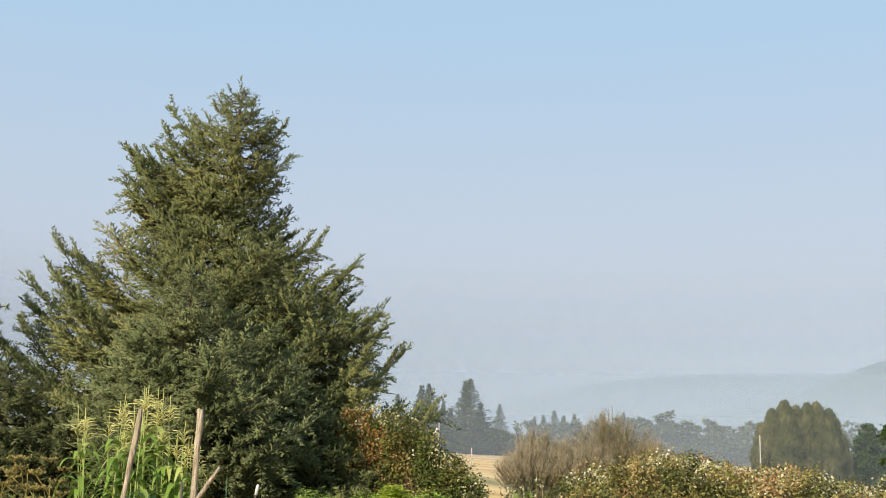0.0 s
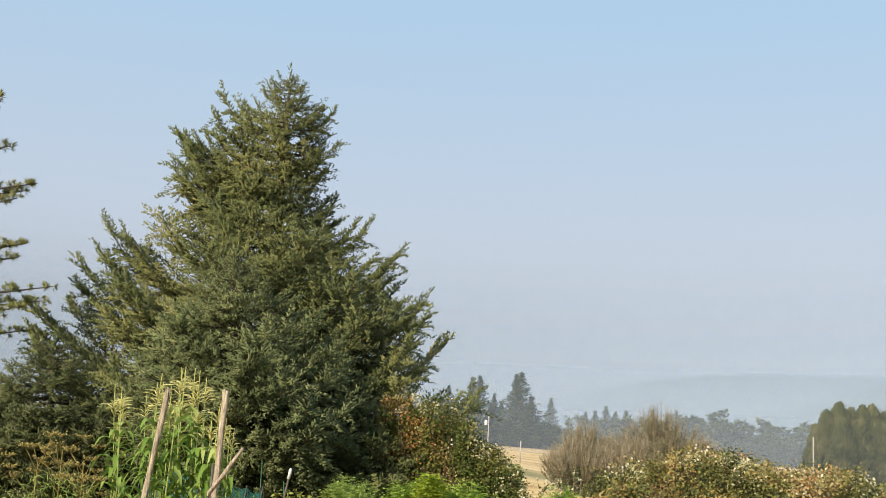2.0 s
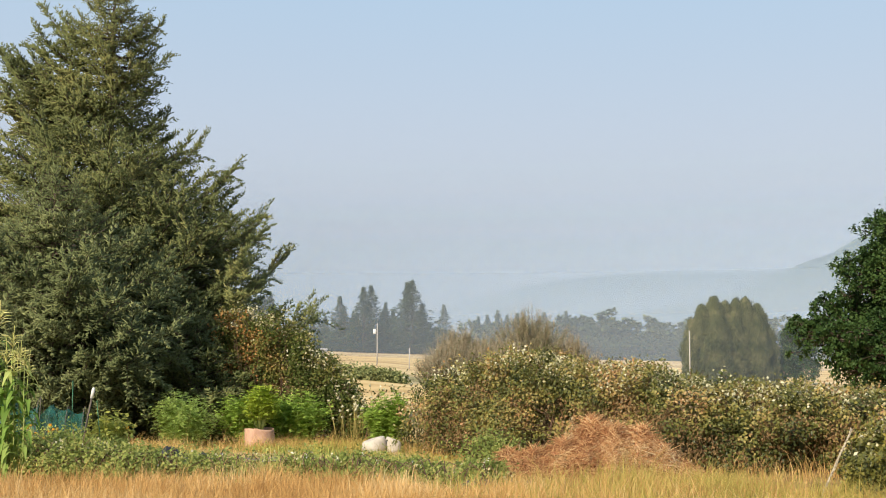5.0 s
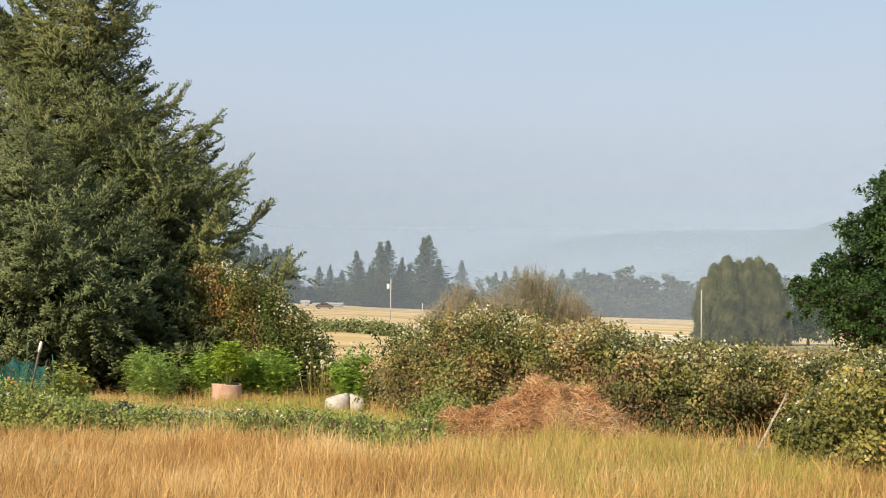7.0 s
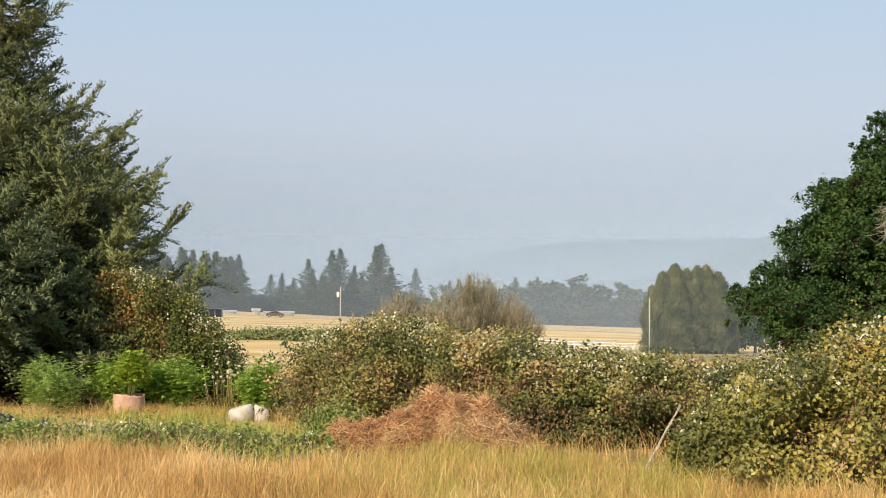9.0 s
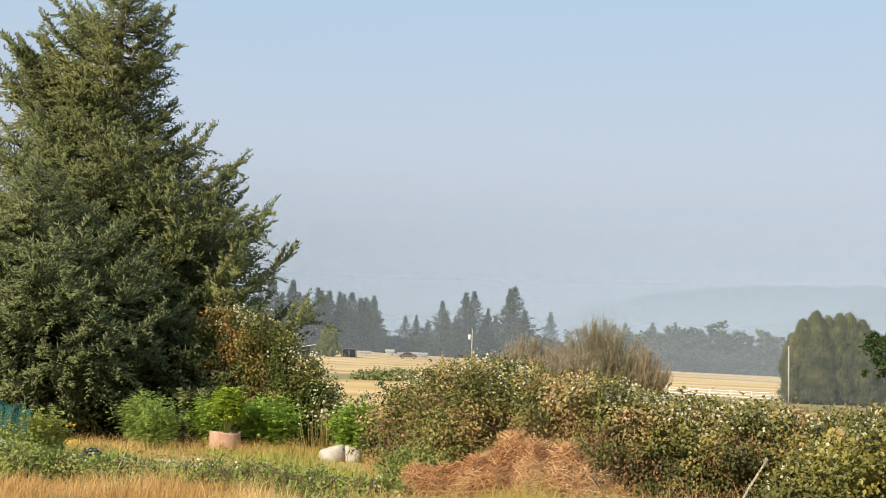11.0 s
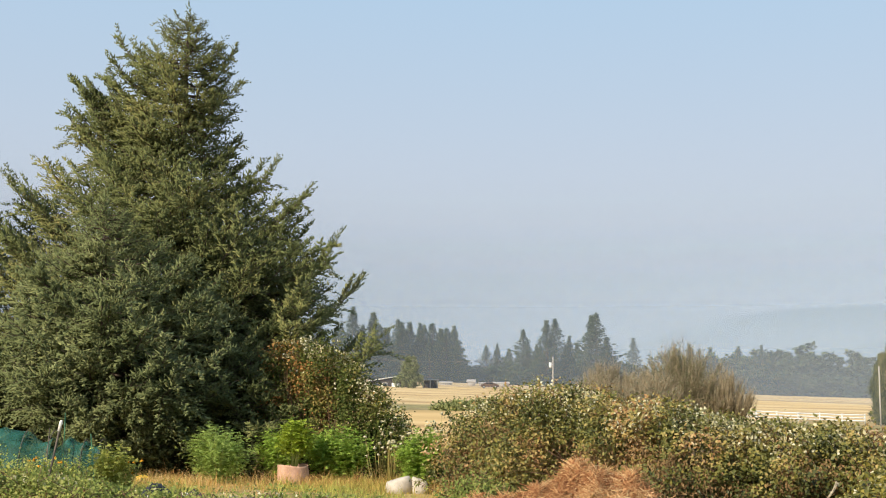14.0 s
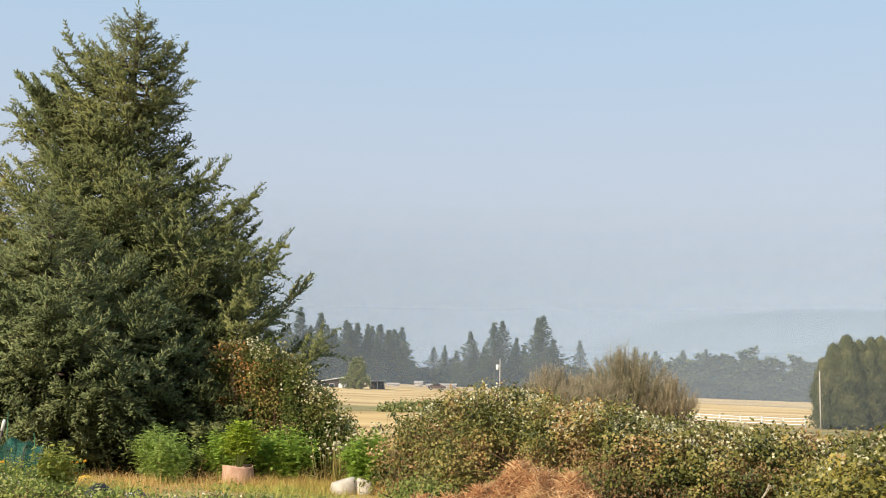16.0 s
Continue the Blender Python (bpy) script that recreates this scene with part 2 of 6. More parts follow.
HEMP = foliage("bush_leaves", [(0.0, (0.13, 0.22, 0.035)), (0.5, (0.35, 0.49, 0.085)), (1.0, (0.55, 0.64, 0.16))], 0.55, 0.4, 1.5, 0.3, grain=0.6)
HEMP_LIGHT = foliage("light_bush_leaves", [(0.0, (0.2, 0.28, 0.03)), (0.5, (0.36, 0.46, 0.05)), (1.0, (0.5, 0.56, 0.1))], 0.55, 0.4, 1.5, 0.2)
FEATHER = foliage("feathery_leaves", [(0.0, (0.15, 0.24, 0.055)), (0.5, (0.4, 0.52, 0.14)), (1.0, (0.58, 0.68, 0.22))], 0.6, 0.4, 1.5, 0.25, grain=0.6)
CORN_LEAF = foliage("corn_leaves", [(0.0, (0.10, 0.18, 0.03)), (0.5, (0.22, 0.34, 0.07)), (1.0, (0.44, 0.5, 0.16))], 0.45, 0.35, 1.5, 0.25)
CORN_STALK = foliage("corn_stalks", [(0.0, (0.2, 0.28, 0.07)), (1.0, (0.42, 0.45, 0.16))], 0.5, 0.1, 2.0)
TASSEL = foliage("corn_tassels", [(0.0, (0.5, 0.5, 0.16)), (1.0, (0.8, 0.74, 0.36))], 0.7, 0.2, 3.0)
DRY_GRASS = foliage("dry_grass", [(0.0, (0.35, 0.19, 0.07)), (0.35, (0.56, 0.335, 0.125)), (0.65, (0.72, 0.475, 0.195)), (1.0, (0.88, 0.7, 0.4))], 0.7, 0.35, 0.45, 0.7, grain=0.55)
GREEN_GRASS = foliage("yellow_green_grass", [(0.0, (0.2, 0.185, 0.045)), (0.5, (0.45, 0.38, 0.1)), (1.0, (0.72, 0.54, 0.19))], 0.7, 0.3, 0.6, 0.35, grain=0.7)
STRAW = foliage("dried_stalks", [(0.0, (0.2, 0.085, 0.04)), (0.3, (0.46, 0.22, 0.1)), (0.6, (0.64, 0.38, 0.18)), (0.85, (0.76, 0.55, 0.3)), (1.0, (0.84, 0.7, 0.45))], 0.8, 0.15, 1.3, 0.5, grain=0.7)
VINE = foliage("climbing_bramble_leaves", [(0.0, (0.04, 0.06, 0.015)), (0.45, (0.10, 0.125, 0.032)), (0.7, (0.22, 0.2, 0.055)), (0.85, (0.40, 0.28, 0.1)), (0.94, (0.33, 0.18, 0.07)), (1.0, (0.62, 0.52, 0.32))], 0.6, 0.22, 1.1, 0.7, grain=0.4)
RED_STEM = foliage("rust_red_stems", [(0.0, (0.14, 0.05, 0.025)), (0.35, (0.34, 0.15, 0.07)), (0.7, (0.5, 0.28, 0.14)), (1.0, (0.7, 0.5, 0.3))], 0.8, 0.15, 1.6, 0.5, grain=0.7)
BARE = foliage("bare_shrub_leaves", [(0.0, (0.085, 0.1, 0.05)), (0.5, (0.175, 0.18, 0.09)), (1.0, (0.34, 0.29, 0.17))], 0.7, 0.2, 0.3, 0.4, grain=0.6)
WILLOW = foliage("willow_leaves", [(0.0, (0.09, 0.12, 0.07)), (0.5, (0.19, 0.22, 0.15)), (1.0, (0.36, 0.38, 0.28))], 0.6, 0.25, 0.3, 0.3)
UMBEL = foliage("dry_umbels", [(0.0, (0.14, 0.12, 0.04)), (0.6, (0.32, 0.26, 0.08)), (1.0, (0.5, 0.4, 0.16))], 0.8, 0.2, 2.0)
MARIGOLD = foliage("flower_heads", [(0.0, (0.7, 0.25, 0.02)), (1.0, (0.85, 0.5, 0.05))], 0.6, 0.2, 2.0)
DRY_VINE = foliage("dried_vine_leaves", [(0.0, (0.16, 0.08, 0.03)), (0.5, (0.42, 0.21, 0.07)), (0.85, (0.55, 0.33, 0.13)), (1.0, (0.3, 0.28, 0.08))], 0.7, 0.3, 1.0, 0.3)
WITHERED = foliage("withered_leaves", [(0.0, (0.13, 0.08, 0.04)), (0.5, (0.28, 0.18, 0.085)), (0.85, (0.42, 0.3, 0.155)), (1.0, (0.54, 0.43, 0.26))], 0.75, 0.25, 1.0, 0.4, grain=0.6)
BANK_LEAF = foliage("bank_thicket_leaves", [(0.0, (0.1, 0.125, 0.05)), (0.5, (0.21, 0.235, 0.09)), (1.0, (0.33, 0.33, 0.145))], 0.7, 0.2, 0.4, 0.3)
PALE_LEAF = foliage("pale_leaf_undersides", [(0.0, (0.46, 0.42, 0.21)), (0.6, (0.64, 0.59, 0.36)), (1.0, (0.78, 0.74, 0.56))], 0.7, 0.3, 1.0)
PALE_HEAD = foliage("seed_heads", [(0.0, (0.45, 0.4, 0.24)), (1.0, (0.75, 0.7, 0.5))], 0.8, 0.1, 2.0)
BARK = surface("bark", (0.035, 0.025, 0.018), (0.13, 0.10, 0.075), 5, 0.9, 0.6, stretch=(3, 3, 0.6))
CANE = surface("bramble_canes", (0.06, 0.03, 0.02), (0.22, 0.13, 0.08), 9, 0.7, 0.2)
TWIG = surface("grey_twigs", (0.15, 0.12, 0.075), (0.34, 0.28, 0.185), 6, 0.8, 0.2)
OLD_WOOD = surface("weathered_wood", (0.15, 0.115, 0.075), (0.7, 0.6, 0.43), 9, 0.85, 1.0, stretch=(6, 6, 0.7))
POLE_WOOD = surface("pole_wood", (0.28, 0.255, 0.22), (0.5, 0.46, 0.41), 3, 0.85, 0.2, stretch=(4, 4, 0.5))
POT_CLOTH = surface("tan_pot_cloth", (0.38, 0.22, 0.15), (0.58, 0.38, 0.28), 7, 0.9, 0.3)
BAG_CLOTH = surface("white_bag_cloth", (0.38, 0.335, 0.28), (0.57, 0.52, 0.45), 6, 0.8, 0.4)
SOIL = surface("potting_soil", (0.03, 0.02, 0.012), (0.10, 0.07, 0.045), 20, 0.95, 0.8)
STAKE_GREEN = surface("green_stake", (0.03, 0.12, 0.06), (0.08, 0.22, 0.11), 8, 0.5, 0.1)
WHITE_PAINT = surface("white_paint", (0.62, 0.62, 0.6), (0.82, 0.82, 0.8), 3, 0.5, 0.1)
DARK_METAL = surface("dark_metal", (0.05, 0.045, 0.04), (0.16, 0.13, 0.1), 5, 0.6, 0.1)
GREY_METAL = surface("grey_metal", (0.3, 0.3, 0.3), (0.55, 0.55, 0.54), 4, 0.45, 0.1, metal=0.5)
BLACK_PLASTIC = surface("black_plastic", (0.012, 0.012, 0.014), (0.06, 0.06, 0.065), 5, 0.35, 0.6)
YELLOW_PLASTIC = surface("yellow_squash_skin", (0.6, 0.32, 0.02), (0.85, 0.6, 0.1), 4, 0.5, 0.2)
BROWN_WALL = surface("brown_siding", (0.025, 0.02, 0.018), (0.06, 0.047, 0.04), 2, 0.8, 0.1, stretch=(1, 1, 6))
WINDOW_GLASS, _n, _l, _b = material("window_glass")
_b.inputs["Base Color"].default_value = (0.02, 0.025, 0.03, 1)
_b.inputs["Roughness"].default_value = 0.08
CAR_PAINT = surface("dark_car_paint", (0.07, 0.045, 0.035), (0.13, 0.085, 0.065), 2, 0.3, 0.0)
RUBBER = surface("rubber", (0.015, 0.015, 0.015), (0.04, 0.04, 0.04), 9, 0.8, 0.1)


# ---------------------------------------------------------------- ground
def ease(a, b, v):
    t = np.clip((v - a) / (b - a), 0, 1)
    return t * t * (3 - 2 * t)


def land(x, y):
    """Height of the ground: a yard that falls gently, then fields that rise to the far left."""
    x, y = np.asarray(x, float), np.asarray(y, float)
    yard = -0.2 - 0.01 * np.clip(y, -10, 30)
    dip = -0.7 * ease(30, 95, y)
    u = np.clip(x / np.maximum(y, 40), -0.12, 0.42)
    far = (5.8 - 12 * u) * np.clip((y - 95) / 245, 0, 1) ** 1.1
    bank = 0.5 * np.exp(-((y - 118) / 7) ** 2) * (1 - ease(0.02, 0.10, u))
    # the paddock to the right lies in a shallow hollow
    hollow = -1.3 * ease(0.07, 0.17, u) * ease(70, 130, y) * (1 - ease(180, 330, y))
    return yard + dip + far + bank + hollow + 0.05 * np.sin(x * 0.7 + 1) * np.sin(y * 0.5) * ease(1.5, 6, np.abs(x) + np.abs(y))


def ground_material():
    m, nodes, links, bsdf = material("ground_cover")
    co = nodes.new("ShaderNodeTexCoord")
    sep = nodes.new("ShaderNodeSeparateXYZ")
    links.new(co.outputs["Object"], sep.inputs[0])

    def noise_of(scale, detail=5, stretch=None):
        t = nodes.new("ShaderNodeTexNoise")
        t.inputs["Scale"].default_value, t.inputs["Detail"].default_value = scale, detail
        if stretch:
            mp = nodes.new("ShaderNodeMapping")
            mp.inputs["Scale"].default_value = stretch
            links.new(co.outputs["Object"], mp.inputs["Vector"])
            links.new(mp.outputs[0], t.inputs["Vector"])
        else:
            links.new(co.outputs["Object"], t.inputs["Vector"])
        return t

    def math_node(op, a, b, clamp=False):
        n = nodes.new("ShaderNodeMath")
        n.operation, n.use_clamp = op, clamp
        for i, v in enumerate((a, b)):
            if isinstance(v, (int, float)):
                n.inputs[i].default_value = v
            else:
                links.new(v, n.inputs[i])
        return n.outputs[0]

    def mixed(fac, a, b):
        n = nodes.new("ShaderNodeMix")
        n.data_type = "RGBA"
        links.new(fac, n.inputs["Factor"])
        links.new(a, n.inputs[6])
        links.new(b, n.inputs[7])
        return n.outputs[2]

    near = ramp_node(nodes, [(0.3, (0.20, 0.125, 0.05)), (0.7, (0.42, 0.28, 0.12))])
    links.new(noise_of(3.0).outputs["Fac"], near.inputs["Fac"])
    yard = ramp_node(nodes, [(0.35, (0.17, 0.16, 0.05)), (0.5, (0.36, 0.27, 0.12)), (0.68, (0.52, 0.38, 0.19))])
    links.new(noise_of(0.9).outputs["Fac"], yard.inputs["Fac"])
    field = ramp_node(nodes, [(0.3, (0.36, 0.22, 0.095)), (0.5, (0.60, 0.415, 0.19)), (0.72, (0.72, 0.55, 0.30))])
    links.new(noise_of(1.0, 6, (0.03, 0.12, 0.1)).outputs["Fac"], field.inputs["Fac"])
    green = ramp_node(nodes, [(0.4, (0.20, 0.17, 0.06)), (0.7, (0.36, 0.30, 0.11))])
    links.new(noise_of(0.4).outputs["Fac"], green.inputs["Fac"])
    wobble = math_node("MULTIPLY", noise_of(0.5).outputs["Fac"], 3.0)
    y_soft = math_node("ADD", sep.outputs["Y"], wobble)
    to_yard = math_node("MULTIPLY", math_node("SUBTRACT", y_soft, 20.0), 0.6, True)
    to_field = math_node("MULTIPLY", math_node("SUBTRACT", sep.outputs["Y"], 42.0), 0.08, True)
    # greener strip of pasture across the field
    wave = math_node("ABSOLUTE", math_node("SUBTRACT", math_node("ADD", sep.outputs["Y"], math_node("MULTIPLY", noise_of(0.03).outputs["Fac"], 70.0)), 175.0), 0.0)
    strip = math_node("MULTIPLY", math_node("SUBTRACT", 24.0, wave), 0.05, True)
    col = mixed(to_yard, near.outputs["Color"], yard.outputs["Color"])
    col = mixed(to_field, col, mixed(strip, field.outputs["Color"], green.outputs["Color"]))
    links.new(col, bsdf.inputs["Base Color"])
    bsdf.inputs["Roughness"].default_value = 0.95
    bsdf.inputs["Specular IOR Level"].default_value = 0.1
    bp = nodes.new("ShaderNodeBump")
    bp.inputs["Strength"].default_value, bp.inputs["Distance"].default_value = 0.6, 0.05
    links.new(noise_of(14.0).outputs["Fac"], bp.inputs["Height"])
    links.new(bp.outputs[0], bsdf.inputs["Normal"])
    return m


def spread(a, b, n, power):
    t = np.linspace(-1, 1, n)
    return np.where(t < 0, a, b) * np.abs(t) ** power


gx, gy = spread(-3000, 3000, 181, 3.2), spread(-3000, 4400, 241, 3.2)
GX, GY = np.meshgrid(gx, gy)
gv = np.stack([GX, GY, land(GX, GY)], axis=-1).reshape(-1, 3)
gi = np.arange(len(gy) * len(gx)).reshape(len(gy), len(gx))
gf = np.stack([gi[:-1, :-1], gi[:-1, 1:], gi[1:, 1:], gi[1:, :-1]], axis=-1).reshape(-1, 4)
ground = smooth(new("ground", mesh_of("ground", gv, gf, ground_material())))
tagged(ground, "dry yard and golden mown fields reaching the hills", "ground", kind="structure")


# ---------------------------------------------------------------- hills and haze sheets
def ridge(name, dist, profile, mat, label):
    """A wooded ridge: a skyline of (x, height), with a slope towards the viewer."""
    n, rows = 220, 10
    x0, x1 = profile[0][0], profile[-1][0]
    xs = np.linspace(x0, x1, n)
    hs = np.interp(xs, [p[0] for p in profile], [p[1] for p in profile])
    hs = np.convolve(np.pad(hs, 6, mode="edge"), np.ones(13) / 13, mode="valid")
    hs = hs + np.array([noise.noise((x * 0.012, dist, 0)) * 9 + noise.noise((x * 0.05, dist, 5)) * 3 for x in xs])
    v = []
    for r in range(rows + 1):
        t = r / rows
        rough_z = np.array([noise.noise((x * 0.01, r * 0.8, dist)) for x in xs]) * 18 * math.sin(math.pi * t)
        v.append(np.stack([xs, dist - 150 * (1 - t) + 0 * xs, -5 + (hs + 5) * t + rough_z], axis=1))
    v = np.concatenate(v)
    i = np.arange((rows + 1) * n).reshape(rows + 1, n)
    f = np.stack([i[:-1, :-1], i[:-1, 1:], i[1:, 1:], i[1:, :-1]], axis=-1).reshape(-1, 4)
    ob = smooth(new(name, mesh_of(name, v, f, mat)))
    return tagged(ob, label, "hill", kind="structure")


FOREST = surface("wooded_slope", (0.025, 0.045, 0.028), (0.07, 0.10, 0.055), 0.01, 0.95, 0.0, fine=0.12, spec=0.0)
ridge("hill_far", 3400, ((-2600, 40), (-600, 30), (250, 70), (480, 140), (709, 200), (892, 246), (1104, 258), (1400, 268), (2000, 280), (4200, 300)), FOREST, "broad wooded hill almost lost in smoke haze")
ridge("hill_near", 2500, ((250, -10), (420, 30), (560, 66), (660, 84), (800, 102), (900, 114), (960, 124), (1035, 147), (1100, 168), (1192, 198), (1300, 254), (1415, 298), (1600, 340), (2000, 440), (4000, 460)), FOREST, "wooded hillside pale blue in the smoke")


# Tints that carry the haze colour laid over hills and woods.
NEAR_HAZE, FAR_HAZE = (0.31, 0.375, 0.475, 1), (0.222, 0.298, 0.42, 1)


def haze_material(name, density, fade_from, fade_to, tint):
    """Stand-in for haze: mostly clear, the rest a diffuse tint; it thins out with height."""
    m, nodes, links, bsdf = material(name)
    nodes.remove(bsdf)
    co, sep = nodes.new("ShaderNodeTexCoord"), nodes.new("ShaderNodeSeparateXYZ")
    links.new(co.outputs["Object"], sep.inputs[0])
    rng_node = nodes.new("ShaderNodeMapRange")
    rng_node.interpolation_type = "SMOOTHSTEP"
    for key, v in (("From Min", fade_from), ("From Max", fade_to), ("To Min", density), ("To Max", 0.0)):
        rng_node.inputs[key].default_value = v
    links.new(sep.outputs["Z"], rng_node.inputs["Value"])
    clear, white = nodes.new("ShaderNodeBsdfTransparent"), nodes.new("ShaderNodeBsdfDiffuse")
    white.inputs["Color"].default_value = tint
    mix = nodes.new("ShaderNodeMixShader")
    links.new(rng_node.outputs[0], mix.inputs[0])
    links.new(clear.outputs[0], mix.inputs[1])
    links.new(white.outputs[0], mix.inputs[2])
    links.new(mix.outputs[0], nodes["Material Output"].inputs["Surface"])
    return m


def haze_sheet(name, dist, height, density, low, high, tint):
    """A tinted sheet added as haze across the valley in a wide arc."""
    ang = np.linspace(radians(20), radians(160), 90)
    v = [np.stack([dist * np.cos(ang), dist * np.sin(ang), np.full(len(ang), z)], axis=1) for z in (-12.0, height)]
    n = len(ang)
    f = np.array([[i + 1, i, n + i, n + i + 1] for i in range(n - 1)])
    ob = new(name, mesh_of(name, np.concatenate(v), f, haze_material(name, density, low, high, tint)))
    return tagged(ob, "tinted see-through sheet standing in for smoke haze across the valley", "smoke", kind="structure")


haze_sheet("smoke_haze_1", 128, 24, 0.09, 2, 22, NEAR_HAZE)
haze_sheet("smoke_haze_2", 280, 44, 0.17, 4, 42, NEAR_HAZE)
haze_sheet("smoke_haze_3", 520, 80, 0.13, 4, 78, NEAR_HAZE)
haze_sheet("smoke_haze_4", 1500, 300, 0.56, 10, 290, FAR_HAZE)
haze_sheet("smoke_haze_5", 1800, 520, 0.65, 20, 410, FAR_HAZE)
haze_sheet("smoke_haze_6", 3100, 540, 0.70, 20, 470, FAR_HAZE)


# ---------------------------------------------------------------- trees
def conifer(name, x, y, H, radius, label, needles, limbs=200, extra=(), seed=1, spacing=0.12, shoot=0.155, thick=0.03, rise=0.36, step=0.058, trunk_r=0.2, bare=0.2, group="", reach2=1.15, twigs=True, small=0.42, whorl=0.0, ragged=(0.66, 0.98), hang=0.3, plume=0.7):
    """A conifer: tapered trunk, limbs that sag and sweep up, and sprays of needle-covered shoots.
    radius(z, side) gives the reach of the crown; side runs from -1 (towards -x) to 1. extra: single limbs (angle, tip height, reach)."""
    r = np.random.default_rng(seed)
    tree = thing(name, x, y, float(land(x, y)) - 0.05, label, "tree", group)
    trunk, wood, green = Heap(), Heap(), Heap()
    zs = np.linspace(0, H * 0.93, 14)
    wander = np.cumsum(r.normal(0, 0.012 * H / 12, (14, 2)), axis=0)
    pts = np.column_stack([wander, zs])
    pipe(trunk, pts, trunk_r * (1 - zs / H) ** 0.8 + 0.01, 10)
    rows = []
    for i in range(limbs):
        f = (i + r.uniform(0, 1)) / limbs
        zt = H * (0.03 + 0.94 * f ** 0.9)
        az = i * 2.39996 + r.normal(0, 0.3)
        if whorl:
            drift = noise.noise((1.6 * math.cos(az), 1.6 * math.sin(az), seed)) * 2.2
            zt = min((round(zt / whorl + drift) - drift + r.normal(0, 0.13)) * whorl, H * 0.97)
            zt = max(zt, 0.25)
        rows.append((az, zt, radius(zt, math.cos(az)) * r.uniform(*ragged), r.uniform(0.75, 1.15)))
    rows += [(radians(a), zt, reach, 1.2) for a, zt, reach in extra]
    for az, zt, L, up in rows:
        if L < 0.15:
            continue
        slope = rise * up * (0.6 + 0.8 * zt / H)
        z0 = max(zt - slope * L, 0.1)
        out = np.array([math.cos(az), math.sin(az), 0.0])
        side = np.array([-math.sin(az), math.cos(az), 0.0])
        bend = r.normal(0, 0.08)
        s = np.linspace(0, 1, 9)
        lift_power = r.uniform(2.2, 4.0)
        along = out * (L * s)[:, None] + side * (bend * L * s ** 2)[:, None]
        lift = (zt - z0) * s ** lift_power - 0.08 * L * np.sin(math.pi * s) * (1 - 0.6 * zt / H)
        limb = along + np.column_stack([0 * s, 0 * s, z0 + lift])
        limb[:, :2] += np.array([np.interp(z0, zs, wander[:, 0]), np.interp(z0, zs, wander[:, 1])])
        bough = limb if twigs else limb[::4]
        taper = np.linspace(0.012 + 0.012 * L, 0.008, len(bough))
        tubes(wood, bough[:-1], bough[1:], taper[:-1], taper[1:], 4 if twigs else 3)
        away = 1.0 + 0.7 * (twigs and math.sin(az) > 0.25)
        n2 = max(int(L * (1 - bare) / spacing / away), 3) * 2
        t = bare + (1 - bare) * (np.arange(n2) + r.uniform(0, 1, n2)) / n2
        base = np.column_stack([np.interp(t, s, limb[:, k]) for k in range(3)])
        tan = unit(np.column_stack([np.interp(t, s, np.gradient(limb[:, k])) for k in range(3)]))
        sign = np.where(np.arange(n2) % 2 == 0, 1, -1)[:, None]
        fan = r.uniform(0.3, 1.0, n2)[:, None]
        d2 = unit(tan * r.uniform(0.55, 1.0, n2)[:, None] + sign * fan * side + np.array([0, 0, 1.0]) * (np.where(r.uniform(0, 1, n2) < hang, -0.75 + 0.35 * t, 0.1 + 0.3 * t ** 2) + r.normal(0, 0.25, n2))[:, None])
        len2 = np.minimum(0.19 * min(L, 2.6) + 0.14 + 0.42 * L * (1 - t) ** 0.6, reach2) * r.uniform(0.6, 1.2, n2)
        size = min(1.0, small + 0.5 * L / (8 * shoot))
        if twigs:
            tubes(wood, base, base + d2 * len2[:, None] * 0.9, 0.007, 0.003, 3)
        m = np.maximum((len2 / step / away ** 0.5).astype(int), 2)
        idx = np.repeat(np.arange(n2), m)
        j = np.concatenate([np.arange(k) for k in m])
        w = (j + r.uniform(0, 1, len(j))) / m[idx]
        sag = np.array([0, 0, -0.2])
        p = base[idx] + d2[idx] * (len2[idx] * w)[:, None] + r.normal(0, 0.02, (len(j), 3)) + sag * (w ** 2 * len2[idx])[:, None]
        s2, u2 = frames(d2[idx])
        flip = np.where(j % 2 == 0, 1, -1)[:, None]
        d3 = unit(d2[idx] * 0.75 + s2 * flip * r.uniform(0.4, 1.15, len(j))[:, None] * (1.1 - 0.6 * w)[:, None] + u2 * r.normal(0.15, 0.36, len(j))[:, None])
        spindles(green, p, d3, size * shoot * r.uniform(0.7, 1.25, len(j)) * (1.2 - plume * w), size * thick * r.uniform(0.8, 1.2, len(j)))
        # the leading shoots of the limb
        k = 7
        lead = limb[-1] - unit((limb[-1] - limb[-2])[None])[0] * np.linspace(0, 0.35, k)[:, None]
        ld = unit(np.tile(limb[-1] - limb[-2], (k, 1)) / max(np.linalg.norm(limb[-1] - limb[-2]), 1e-6) + r.normal(0, 0.35, (k, 3)) + np.array([0, 0, 0.25]))
        spindles(green, lead, ld, size * shoot * 1.3, size * thick)
    tall = np.linspace(0.90, 1.0, 26) * H if twigs else np.linspace(0.95, 0.98, 26) * H
    at = np.column_stack([np.full(26, wander[-1, 0]), np.full(26, wander[-1, 1]), tall])
    spindles(green, at, unit(r.normal(0, 0.45, (26, 3)) + np.array([0, 0, 0.8])), shoot * (1.4 if twigs else 0.7), thick * (1.0 if twigs else 0.3))
    part("trunk", trunk, BARK, tree, soft=True)
    part("branchwork", wood, BARK, tree, kind="stuff")
    part("crown", green, needles, tree, kind="stuff")
    return tree


